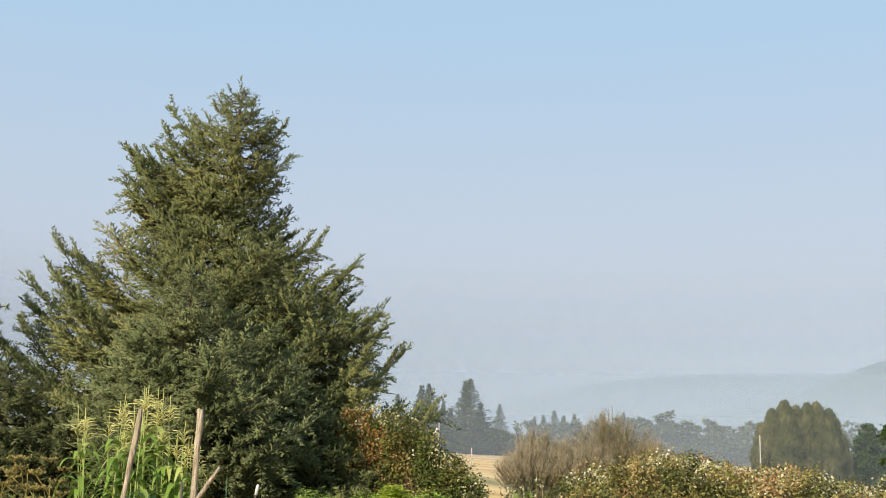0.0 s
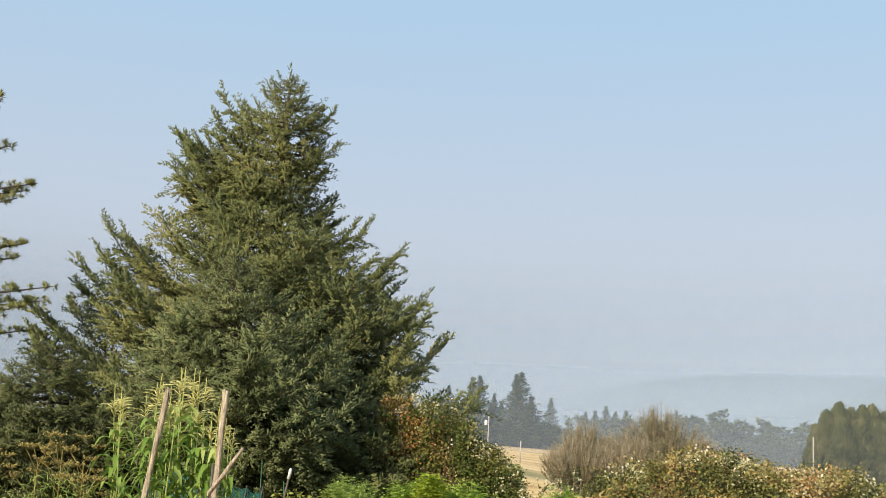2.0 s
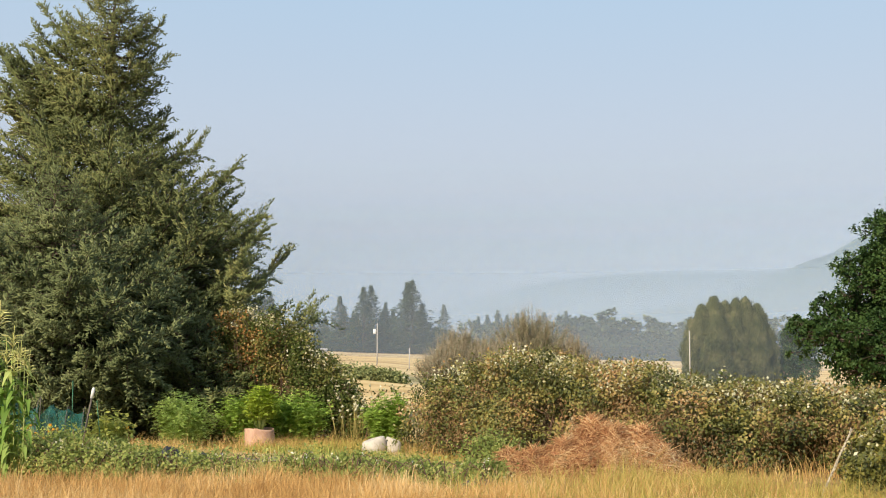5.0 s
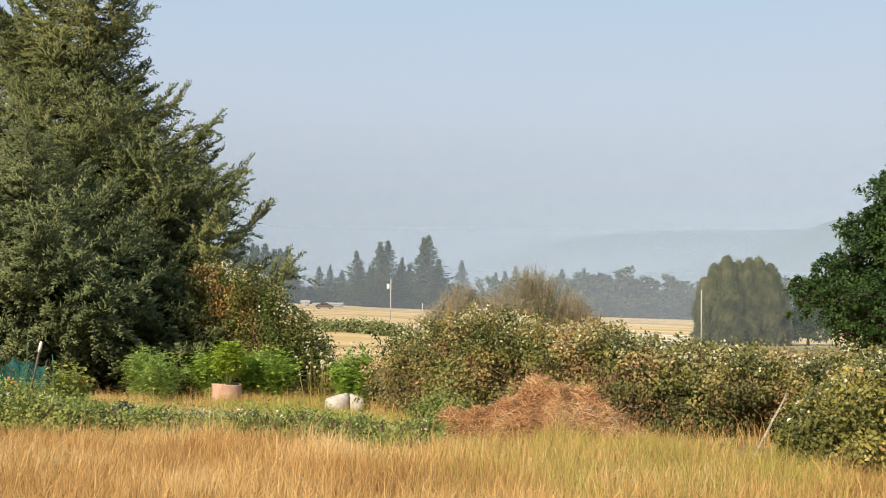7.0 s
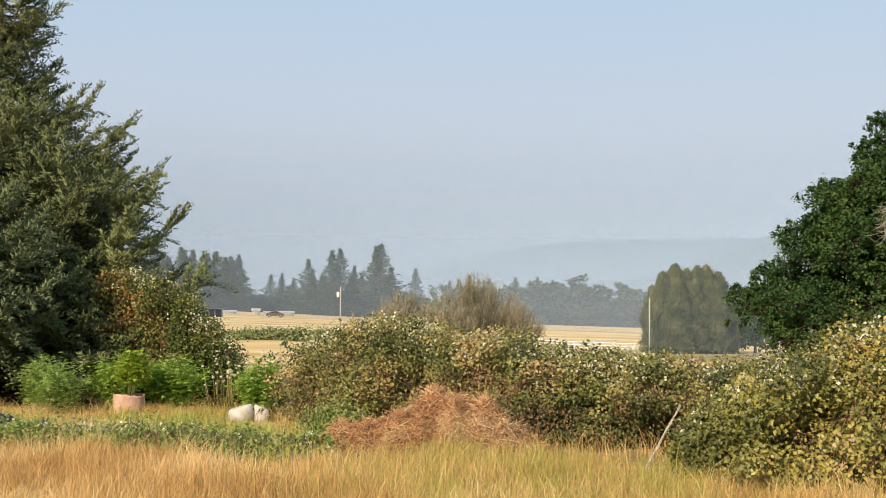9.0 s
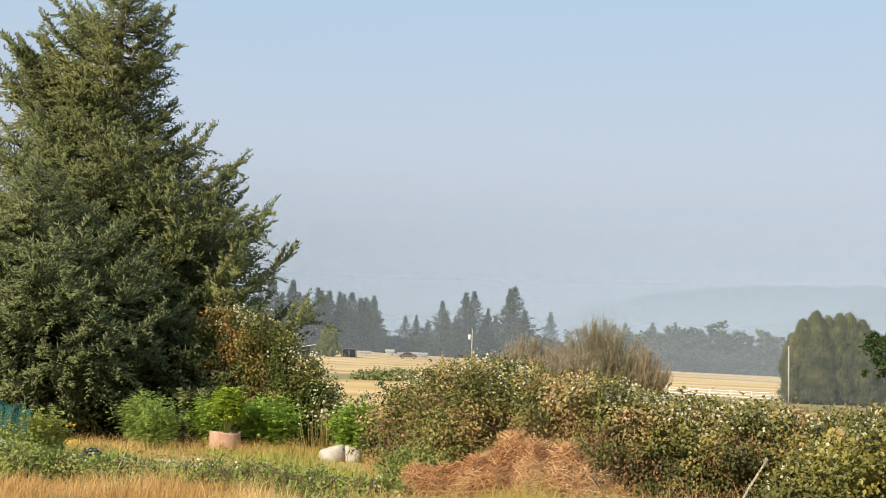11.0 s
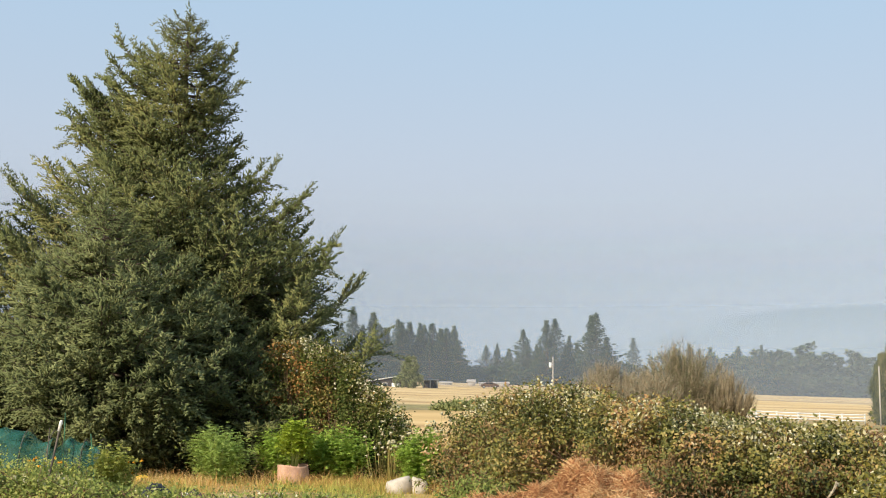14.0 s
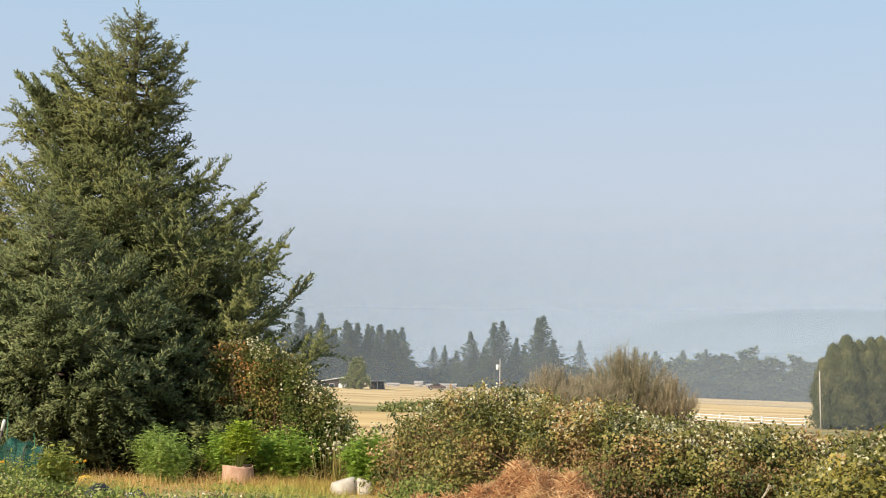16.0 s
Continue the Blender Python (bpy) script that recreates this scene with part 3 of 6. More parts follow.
R_Z = (0.0, 0.6, 2.5, 4.4, 5.6, 6.9, 7.8, 8.1, 8.7, 10.3, 11.3, 12.0, 12.6)
R_R = (3.0, 4.4, 5.2, 4.7, 4.1, 3.2, 2.3, 1.5, 1.45, 1.45, 1.2, 0.55, 0.05)
L_Z = (0.0, 1.0, 3.5, 5.5, 6.6, 7.7, 8.1, 8.6, 10.3, 10.7, 11.6, 12.1, 12.6)
L_R = (5.2, 6.8, 6.5, 5.8, 5.0, 4.0, 2.0, 2.2, 2.4, 1.8, 1.2, 0.5, 0.05)


def spruce_reach(z, side):
    right, left = np.interp(z, R_Z, R_R), np.interp(z, L_Z, L_R)
    k = (side + 1) / 2
    return float(left * (1 - k) + right * k) * (0.86 + 0.14 * abs(side))


SILHOUETTE = [(0, 11.4, 1.35), (5, 10.4, 1.5), (-5, 8.75, 1.5), (0, 7.9, 2.4), (-3, 7.2, 3.4), (3, 5.9, 4.15), (0, 4.8, 4.75), (-28, 3.3, 5.7), (-32, 3.0, 5.9), (-24, 2.6, 5.3), (-8, 6.6, 3.2), (6, 8.0, 2.1),
              (180, 11.6, 1.85), (183, 10.35, 3.0), (176, 10.1, 2.7), (190, 9.8, 2.6), (184, 11.0, 2.0), (60, 11.8, 0.8), (-60, 11.7, 0.9), (-90, 11.0, 1.2), (-130, 11.9, 0.9), (181, 7.7, 4.75), (178, 6.6, 5.6), (184, 5.3, 6.5), (-50, 6.5, 3.4), (-40, 5.6, 4.0), (-55, 5.0, 4.4), (-65, 6.0, 3.6), (-35, 4.4, 4.6), (-70, 4.4, 4.6), (-45, 3.6, 5.0), (-25, 5.3, 4.3), (-60, 7.3, 2.8), (-80, 6.8, 3.2), (178, 9.9, 2.75), (186, 9.4, 2.8), (170, 9.6, 2.6), (192, 9.0, 2.65), (176, 8.7, 2.6), (182, 9.1, 2.85), (168, 9.0, 2.4), (195, 10.0, 2.4), (181, 5.9, 5.3), (175, 5.5, 5.7), (188, 5.0, 6.0), (184, 4.4, 6.2), (172, 10.2, 2.1), (200, 9.3, 3.0), (165, 8.9, 2.9),
              (176, 11.9, 0.75), (90, 12.2, 0.35), (200, 12.3, 0.35), (10, 12.1, 0.45), (186, 7.2, 4.1), (170, 7.4, 4.2)]
conifer("spruce_tree", -6.95, 33.0, 12.6, spruce_reach, "tall dense dark green spruce with upswept ragged limbs", SPRUCE, 340, SILHOUETTE, 3, rise=0.3, whorl=0.62, spacing=0.17, shoot=0.18, thick=0.024, step=0.03, ragged=(0.64, 1.0))


def small_reach(z, side):
    return float(np.interp(z, (0, 0.5, 1.4, 2.4, 3.4, 5.0, 6.3), (0.8, 1.3, 2.0, 2.8, 2.8, 1.4, 0.05))) * (1.08 + 0.24 * side)


conifer("spruce_tree", -7.55, 28.2, 6.35, small_reach, "younger bluish spruce growing against the tall one", BLUE_SPRUCE, 175, (), 5, trunk_r=0.1, rise=0.2, whorl=0.6, spacing=0.17, shoot=0.2, thick=0.024, step=0.03)


def left_reach(z, side):
    return float(np.interp(z, (0, 1.0, 2.4, 3.5, 4.3), (3.2, 3.7, 2.9, 1.5, 0.05)))


conifer("spruce_tree", -11.9, 29.6, 4.2, left_reach, "low spreading spruce with shade-darkened needle colour at the edge of the garden", SHADE_SPRUCE, 130, (), 6, trunk_r=0.1, rise=0.2, whorl=0.55, spacing=0.17, shoot=0.2, thick=0.024, step=0.03)
conifer("spruce_tree", -4.3, 29.3, 3.4, lambda z, side: float(np.interp(z, (0, 1.0, 2.4, 3.4), (1.9, 2.1, 1.2, 0.05))), "low spruce boughs crowding the foot of the tall tree", SPRUCE, 60, (), 8, trunk_r=0.08, rise=0.22, spacing=0.17, shoot=0.2, thick=0.024, step=0.03)


def pine(name, x, y, H, label):
    """A pine with open layers of long-needled tufts."""
    r = np.random.default_rng(12)
    tree = thing(name, x, y, float(land(x, y)) - 0.05, label, "tree")
    trunk, wood, green = Heap(), Heap(), Heap()
    pipe(trunk, [(0.05 * math.sin(k), 0.04 * math.cos(2 * k), H * k / 10) for k in range(11)], np.linspace(0.2, 0.03, 11), 9)
    tips = [(0, 8.1, 2.55), (14, 8.0, 2.2), (-12, 7.6, 2.3), (0, 6.55, 2.45), (20, 6.3, 2.2), (0, 5.5, 3.2), (12, 5.2, 2.9), (-14, 4.9, 2.8), (4, 4.4, 2.6), (-4, 9.0, 1.85)]
    tips += [(a, z, 2.0 + 0.5 * math.sin(a)) for a, z in zip(range(50, 330, 17), [4 + 0.37 * k for k in range(17)])] + [(a, H - 0.4 + 0.02 * a / 10, 0.8) for a in (0, 90, 180, 270)]
    for a, zt, reach in tips:
        a = radians(a)
        end = np.array([reach * math.cos(a), reach * math.sin(a), zt])
        start = np.array([0, 0, zt - 0.35])
        pipe(wood, [start, start * 0.5 + end * 0.5 - (0, 0, 0.1), end], [0.05, 0.035, 0.012], 5)
        m = 26
        t = r.uniform(0.35, 1.0, m)
        p = start + (end - start) * t[:, None] + r.normal(0, 1, (m, 3)) * np.array([0.22, 0.22, 0.13]) * (1.25 - t)[:, None]
        for q in p:
            k = 26
            d = unit(r.normal(0, 1, (k, 3)) + np.array([math.cos(a), math.sin(a), 0.9]) * 0.9)
            spindles(green, np.tile(q, (k, 1)), d, r.uniform(0.12, 0.2, k), 0.010)
    part("trunk", trunk, BARK, tree, soft=True)
    part("branchwork", wood, BARK, tree, kind="stuff")
    part("crown", green, PINE, tree, kind="stuff")


pine("pine_tree", -15.4, 30.0, 11.0, "open pine with pale long-needled tufts")


def leafy_tree(name, x, y, lobes, trunk_h, trunk_r, label, mat, count, size, seed, limbs=99, group="", shape=leaves, z=None):
    """A broadleaf tree: trunk, limbs to each lobe, and leaves over the lobes with gaps and uneven outline."""
    r = np.random.default_rng(seed)
    tree = thing(name, x, y, (float(land(x, y)) if z is None else z) - 0.05, label, "tree", group)
    trunk, wood, green = Heap(), Heap(), Heap()
    pipe(trunk, [(0, 0, 0), (0.03, 0.02, trunk_h * 0.5), (0, 0, trunk_h)], [trunk_r * 1.3, trunk_r, trunk_r * 0.8], 10)
    total = sum(l[3] ** 2 for l in lobes)
    for i, (cx, cy, cz, rad) in enumerate(lobes):
        c = np.array([cx, cy, cz])
        if i < limbs:
            pipe(wood, [(0, 0, trunk_h * 0.85), c * 0.5 + np.array([0, 0, trunk_h * 0.45]), c], [trunk_r * 0.55, trunk_r * 0.35, trunk_r * 0.12], 6)
        m = max(int(count * rad ** 2 / total / 20), 3)
        d = unit(r.normal(0, 1, (m, 3)) + np.array([0, 0, 0.4]))
        q = c + d * rad * r.uniform(0.6, 1.02, m)[:, None] * np.array([1, 1, 0.82])
        tubes(wood, c + (q - c) * 0.2, q, 0.02 + 0.008 * rad, 0.006, 3)
        k = 20
        p = np.repeat(q, k, axis=0) + r.normal(0, 1, (m * k, 3)) * rad * 0.115
        dd = unit(np.repeat(d, k, axis=0) + r.normal(0, 0.7, (m * k, 3)) + np.array([0, 0, -0.45]))
        nn = unit(np.repeat(d, k, axis=0) * 0.7 + r.normal(0, 0.5, (m * k, 3)) + np.array([0, 0, 0.8]))
        shape(green, p, dd, nn, size * r.uniform(0.6, 1.25, m * k), size * 0.8 * r.uniform(0.7, 1.2, m * k))
    part("trunk", trunk, BARK, tree, soft=True)
    part("branchwork", wood, BARK, tree, kind="stuff")
    part("crown", green, mat, tree, kind="stuff")
    return tree


# the big maple beside the field
def maple_lobes():
    r = np.random.default_rng(31)
    out = []
    for cx, cz, rad in ((-7.6, 2.2, 1.6), (-8.2, 3.3, 1.5), (-6.6, 3.6, 1.9), (-5.6, 5.4, 1.9), (-4.6, 7.0, 2.0), (-3.6, 8.2, 1.9), (-2.0, 9.0, 1.9), (-0.6, 11.4, 1.7), (0.8, 12.4, 2.0),
                        (-4.8, 3.2, 2.3), (-2.4, 5.5, 2.6), (-1.6, 2.6, 2.4), (0.6, 8.4, 2.6), (0.4, 4.8, 2.6), (2.8, 10.4, 2.6), (3.0, 6.5, 3.0), (4.5, 3.5, 2.8), (5.5, 8.5, 2.8), (6.2, 5.5, 2.6)):
        for k in range(3):
            out.append((cx + (0.75 if cx < -3 else 0.3) + r.normal(0, 0.3), (-3.0, 0.0, 2.4)[k] + r.uniform(-0.6, 0.6), cz * 0.97 + r.normal(0, 0.4), rad * r.uniform(0.7, 0.95)))
    out += [(-2.2, -1.5, 9.2, 1.8), (-2.9, 0.5, 7.6, 2.1), (-0.8, -1.0, 10.2, 1.9), (-4.2, -1.0, 6.2, 1.8)]
    out += [(x, -3.4, z, 1.3) for x, z in ((-1.2, 3.6), (0.6, 2.4), (1.2, 4.4), (-0.4, 5.2), (2.4, 3.4), (1.8, 6.2), (3.2, 5.0), (-2.6, 2.4))]
    out += [(x, y, z, 1.5) for x, y, z in ((-6.6, -1.5, 1.6), (-5.0, -2.2, 1.2), (-3.4, -2.6, 1.3), (-1.6, -2.8, 1.2), (-5.6, 0.5, 1.8), (-3.0, 1.0, 2.0), (0.4, -3.0, 1.2), (-6.2, -2.0, 3.0))]
    # each limb's mass breaks into smaller billows of leaves
    billows = []
    for cx, cy, cz, rad in out:
        for _ in range(6):
            d = unit(r.normal(0, 1, 3) + np.array([-0.15, -0.35, 0.3]))
            q = np.array([cx, cy, cz]) + d * rad * 0.72
            billows.append((*q, rad * r.uniform(0.3, 0.52)))
    return [(cx, cy, cz, rad * 0.85) for cx, cy, cz, rad in out] + billows


maple = leafy_tree("maple_tree", 32.6, 55.0, maple_lobes(), 3.0, 0.42, "large dark green maple with a full rounded crown", MAPLE, 210000, 0.18, 21, limbs=30)


def dead_branch(x, y, z):
    ob = thing("dead_branch", x, y, z, "bare grey dead branch hanging in the maple", "branch")
    r = np.random.default_rng(4)
    h = Heap()
    pipe(h, [(3.0, 2.0, 2.4), (1.4, 0.6, 2.0), (0.6, 0, 1.3), (0.2, 0, 0.4), (0, 0, -0.4)], [0.06, 0.05, 0.04, 0.03, 0.012], 6)
    for _ in range(46):
        t = r.uniform(0.15, 1)
        p = np.array([0.9 * t, 0, -0.3 + 2.0 * t])
        q = p + np.array([r.uniform(-1.1, 0.1), r.normal(0, 0.3), r.uniform(-0.7, 0.4)])
        tubes(h, p[None], q[None], 0.012, 0.006, 4)
        for _ in range(2):
            s = p + (q - p) * r.uniform(0.4, 1)
            tubes(h, s[None], (s + r.normal(0, 0.22, 3))[None], 0.009, 0.005, 3)
    part("twigs", h, surface("dead_grey_wood", (0.2, 0.175, 0.14), (0.42, 0.38, 0.32), 6, 0.85, 0.2), ob)


dead_branch(28.0, 49.4, 5.5)


def cedar(name, x, y, stems, seed, label):
    """A dense cedar of several close stems (dx, dy, height, radius), each a column of upswept sprays with a blunt top."""
    r = np.random.default_rng(seed)
    tree = thing(name, x, y, float(land(x, y)) - 0.05, label, "tree", "cedars by the field")
    trunk, green = Heap(), Heap()
    for dx, dy, H, R in stems:
        pipe(trunk, [(dx * 0.6, dy * 0.6, 0), (dx, dy, H * 0.5), (dx, dy, H * 0.94)], [0.28, 0.16, 0.03], 8)
        n = int(900 * H * R / 8)
        f = r.uniform(0, 1, n) ** 0.9
        az = r.uniform(0, 2 * math.pi, n)
        lump = 1 + 0.6 * np.array([noise.noise((2.2 * math.cos(a) + seed, 1.6 * math.sin(a) + dx, 5.0 * q)) for a, q in zip(az, f)])
        reach = R * np.interp(f, (0, 0.25, 0.6, 0.8, 0.92, 1.0), (1.0, 1.0, 0.88, 0.66, 0.42, 0.1)) * lump * r.uniform(0.6, 1.04, n)
        p = np.column_stack([dx + reach * np.cos(az), dy + reach * np.sin(az), H * (0.01 + 0.97 * f)])
        out = np.column_stack([np.cos(az), np.sin(az), 0 * az])
        # a spray is a bundle of short flat tips
        k = 6
        q = np.repeat(p, k, axis=0) + r.normal(0, 0.13, (n * k, 3))
        o = np.repeat(out, k, axis=0)
        spindles(green, q - o * 0.25, o * 0.45 + np.array([0, 0, 1.0]) + r.normal(0, 0.42, (n * k, 3)), r.uniform(0.3, 0.75, n * k), r.uniform(0.03, 0.07, n * k))
    part("trunk", trunk, BARK, tree, soft=True)
    part("crown", green, CEDAR, tree, kind="stuff")


cedar("cedar_tree", 56.9, 150.0, ((-1.2, 0, 10.7, 2.0), (0.6, 0.3, 11.8, 2.2), (-2.6, 0.4, 8.7, 1.5), (0.2, -1.2, 9.8, 1.9)), 1, "broad olive-brown cedar standing at the field edge")
cedar("cedar_tree", 60.0, 151.0, ((-0.6, 0, 11.2, 2.0), (1.0, 0.2, 11.6, 1.9), (0.2, -1.0, 9.7, 1.8)), 2, "olive cedar in the middle of the clump")
cedar("cedar_tree", 63.1, 151.2, ((-0.8, 0, 11.8, 2.0), (1.0, 0.3, 10.9, 2.0), (0.3, -1.1, 9.2, 1.8), (2.4, 0.4, 8.2, 1.6)), 3, "olive-brown cedar close against its neighbour")

leafy_tree("leafy_tree", 70.6, 154.0, [(-1.6, 0, 2.2, 1.8), (1.4, 0, 2.4, 2.0), (0, 0, 4.6, 2.0), (-1.0, -0.8, 6.4, 1.5), (0.8, 0, 7.0, 1.5), (0.1, 0, 8.4, 1.1), (1.9, 0.3, 4.9, 1.5)], 1.5, 0.2, "fresh green leafy tree beside the cedars", MAPLE, 14000, 0.3, 91)

# ---------------------------------------------------------------- far woods
far_protos = []
for k, (limbs, slim) in enumerate(((80, 0.21), (70, 0.25), (86, 0.18))):
    Hf = 20.0
    t = conifer("fir_tree", -300 - 30 * k, 420, Hf, lambda z, side, s=slim: float(Hf * s * min(1.0, 1.15 * (1 - z / Hf)) * (1 + 0.12 * math.sin(z * 1.9 + s * 90) + 0.14 * math.sin(z * 0.9 + s * 40 + 2 * side)) + 0.02), "tall dark fir in smoke haze at the field's end", FAR_FIR, limbs * 3, (), 40 + k, ragged=(0.45, 1.08), hang=0.2, plume=0.4,
                spacing=1.1, shoot=1.15, thick=0.42, rise=0.06, step=1.1, trunk_r=0.22, bare=0.05, reach2=1.3, twigs=False, small=0.2, group="firs at the field's end")
    far_protos.append(t)
leaf_protos = []
for k in range(2):
    r = np.random.default_rng(60 + k)
    lob = [(r.normal(0, 2.2), r.normal(0, 2.0), r.uniform(1.2, 8.5), r.uniform(1.6, 2.8)) for _ in range(14)]
    leaf_protos.append(leafy_tree("woodland_tree", -360 - 30 * k, 430, lob, 3.0, 0.25, "hazy broadleaf tree in the wood beyond the field", FAR_LEAF, 1700, 0.95, 70 + k, group="trees beyond the field"))


def plant_far(proto, x, y, height, base_h, wide=1.0, turn=0.0):
    s = height / base_h
    m = Matrix.Translation((x, y, float(land(x, y)) - 0.1)) @ Matrix.Rotation(turn, 4, "Z") @ Matrix.Diagonal((s * wide, s * wide, s, 1))
    return copy_thing(proto, m)


r = np.random.default_rng(90)
# (place across the view at 345 m, top height above the eye)
TOPS = [(-46, 20), (-40, 22), (-34, 19), (-29, 24), (-26.5, 18), (-23.3, 22.9), (-19, 19), (-15.7, 21), (-12.6, 20.4), (-9.5, 20.5), (-5.7, 20.9), (-3.2, 18.5), (0.6, 20),
        (10, 14.5), (13, 15), (16.5, 13.5), (20.8, 18.4), (24.5, 14), (27.5, 20.5), (30.0, 22.4), (34.0, 16.5), (40.5, 22.4), (42.2, 22.7), (45, 16), (52.7, 17.3), (63, 13.5), (66, 14), (69, 15.5), (72, 14), (75, 14.5),
        (83.3, 14.9), (88, 13), (90.2, 15.3), (93, 13.6)]
for k, (px, top) in enumerate(TOPS):
    dist = 345 + (18 if 8 < px < 18 else r.uniform(-12, 14)) if px < 50 else 560 + r.uniform(-15, 15)
    x = px * dist / 345
    plant_far(far_protos[k % 3], x, dist, (top + 0.4) * max(1, dist / 370) - float(land(x, dist)) + 1.4, 20.0, r.uniform(1.6, 2.1), r.uniform(0, 6.28))
for k in range(40):
    px = (-52 + 1.62 * k) if k < 34 else 22 + 3.6 * (k - 34)
    dist = r.uniform(334, 350)
    x = px * dist / 345
    plant_far(far_protos[k % 3], x, dist, (14.0 + 4.0 * math.sin(k * 1.7)) * (0.9 if k < 34 else 0.62) - float(land(x, dist)) + 5.5, 20.0, r.uniform(1.7, 2.2), r.uniform(0, 6.28))
for k in range(46):
    px = -50 + k * 3.4 + r.uniform(-1, 1)
    dist = r.uniform(345, 372) if px < 58 else r.uniform(535, 580)
    x = px * dist / 345
    h = (6.5 if px < 60 else 15.5) * r.uniform(0.75, 1.3)
    if px > 98:
        h *= 1.15
    plant_far(leaf_protos[k % 2], x, dist, h, 10.0, r.uniform(1.0, 1.5), r.uniform(0, 6.28))
for k in range(16):
    px = 96 + k * 7
    dist = r.uniform(560, 600)
    plant_far(leaf_protos[k % 2], px * dist / 345, dist, 19 * r.uniform(0.8, 1.25), 10.0, 1.3, r.uniform(0, 6.28))
for k in range(26):
    px = 58 + k * 3.1 + r.uniform(-0.8, 0.8)
    dist = r.uniform(528, 545)
    plant_far(leaf_protos[k % 2], px * dist / 345, dist, 9.5 * r.uniform(0.8, 1.15), 10.0, r.uniform(1.7, 2.2), r.uniform(0, 6.28))
for t in far_protos + leaf_protos:
    for o in (t, *t.children_recursive):
        bpy.data.objects.remove(o)


# ---------------------------------------------------------------- brambles and weeds
def bramble(name, line, label, mat, count, size, seed, category="bush", canes=60, sprigs=40, shape=leaves, spread_leaf=0.085, kind="", pale=0, deep=0.0, dead=0):
    """A bank of tangled growth along a line of (x, y, half depth, top height): leaves over a lumpy mound, canes inside and arching out."""
    r = np.random.default_rng(seed)
    line = np.asarray(line, float)
    x0, y0 = line[0, 0], line[0, 1]
    g0 = float(land(x0, y0))
    ob = thing(name, x0, y0, g0, label, category, kind=kind)
    seg = np.linalg.norm(np.diff(line[:, :2], axis=0), axis=1)
    at = np.concatenate([[0], np.cumsum(seg)])
    total = at[-1]

    def mound(t, th, q):
        """Points at t along, th over the back (0 front, pi rear), q from the core to the skin."""
        c = np.column_stack([np.interp(t, at, line[:, k]) for k in range(4)])
        tan = unit(np.column_stack([np.interp(t, at, np.gradient(line[:, k], at)) for k in range(2)] + [0 * t]))
        nor = np.column_stack([tan[:, 1], -tan[:, 0], 0 * t])
        g = land(c[:, 0], c[:, 1])
        lump = 1 + 0.15 * np.sin(2.3 * t + 1.7 * th + seed) + 0.13 * np.sin(5.1 * t - 2.2 * th) + 0.10 * np.sin(11 * t + 5 * th) * np.sin(3 * th + t) + 0.34 * np.array([noise.noise((a * 2.2, b_ * 2.4, seed)) for a, b_ in zip(t, th)])
        end = np.minimum(1, np.minimum(t, total - t) / 0.9 + 0.35) ** 0.5
        hd, hh = c[:, 2] * lump * q * end, (c[:, 3] - g) * (0.75 + 0.25 * lump) * q * end
        p = np.column_stack([c[:, 0], c[:, 1], g]) + nor * (hd * np.cos(th))[:, None]
        p[:, 2] = land(p[:, 0], p[:, 1]) + hh * np.abs(np.sin(th)) ** 0.7
        out = nor * np.cos(th)[:, None] + np.array([0, 0, 1.0]) * np.sin(th)[:, None]
        return p - (x0, y0, g0), out

    green, wood = Heap(), Heap()
    k = 12
    m = count // k
    t, th = r.uniform(0, total, m), r.uniform(0.03, 2.45, m)
    hollow = np.array([1.3 * noise.noise((a * 2.3, b_ * 3.2, seed + 9.0)) + 0.6 * noise.noise((a * 7.5, b_ * 8.0, seed + 4.0)) for a, b_ in zip(t, th)])
    q, out = mound(t, th, 1 + 0.12 * deep - (0.34 + 0.16 * deep) * r.uniform(0, 1, m) ** 1.2 - deep * np.clip(hollow + 0.05, 0, 0.6))
    p = np.repeat(q, k, axis=0) + r.normal(0, spread_leaf, (m * k, 3))
    p[:, 2] = np.maximum(p[:, 2], land(p[:, 0] + x0, p[:, 1] + y0) - g0 + 0.02)
    o = np.repeat(out, k, axis=0)
    d = unit(o * 0.5 + r.normal(0, 0.6, (m * k, 3)) + np.array([0, 0, -0.35]))
    n = unit(o * 0.5 + r.normal(0, 0.45, (m * k, 3)) + np.array([-0.15, -0.2, 0.8]))
    shape(green, p, d, n, size * r.uniform(0.6, 1.3, m * k), size * 0.75 * r.uniform(0.7, 1.2, m * k))
    # canes in the tangle
    t, th = r.uniform(0, total, canes), np.arccos(r.uniform(-0.3, 1.0, canes))
    a, _ = mound(t, np.full(canes, 0.15), np.full(canes, 0.6))
    b, _ = mound(np.clip(t + r.normal(0, 0.5, canes), 0, total), th, r.uniform(0.6, 0.98, canes))
    a[:, 2] = land(a[:, 0] + x0, a[:, 1] + y0) - g0
    mid = (a + b) / 2 + np.array([0, 0, 0.25])
    tubes(wood, a, mid, 0.009, 0.007, 3)
    tubes(wood, mid, b, 0.007, 0.004, 3)
    # sprigs that arch out of the top
    if sprigs:
        t = r.uniform(0, total, sprigs)
        c, out = mound(t, np.arccos(r.uniform(-0.2, 0.6, sprigs)), np.full(sprigs, 0.95))
        e = c + np.column_stack([r.normal(0, 0.25, sprigs), r.normal(-0.05, 0.15, sprigs), r.uniform(0.12, 0.42, sprigs) * min(1, 0.3 + size * 8)])
        tubes(wood, c, e, 0.006, 0.003, 3)
        kk = 9
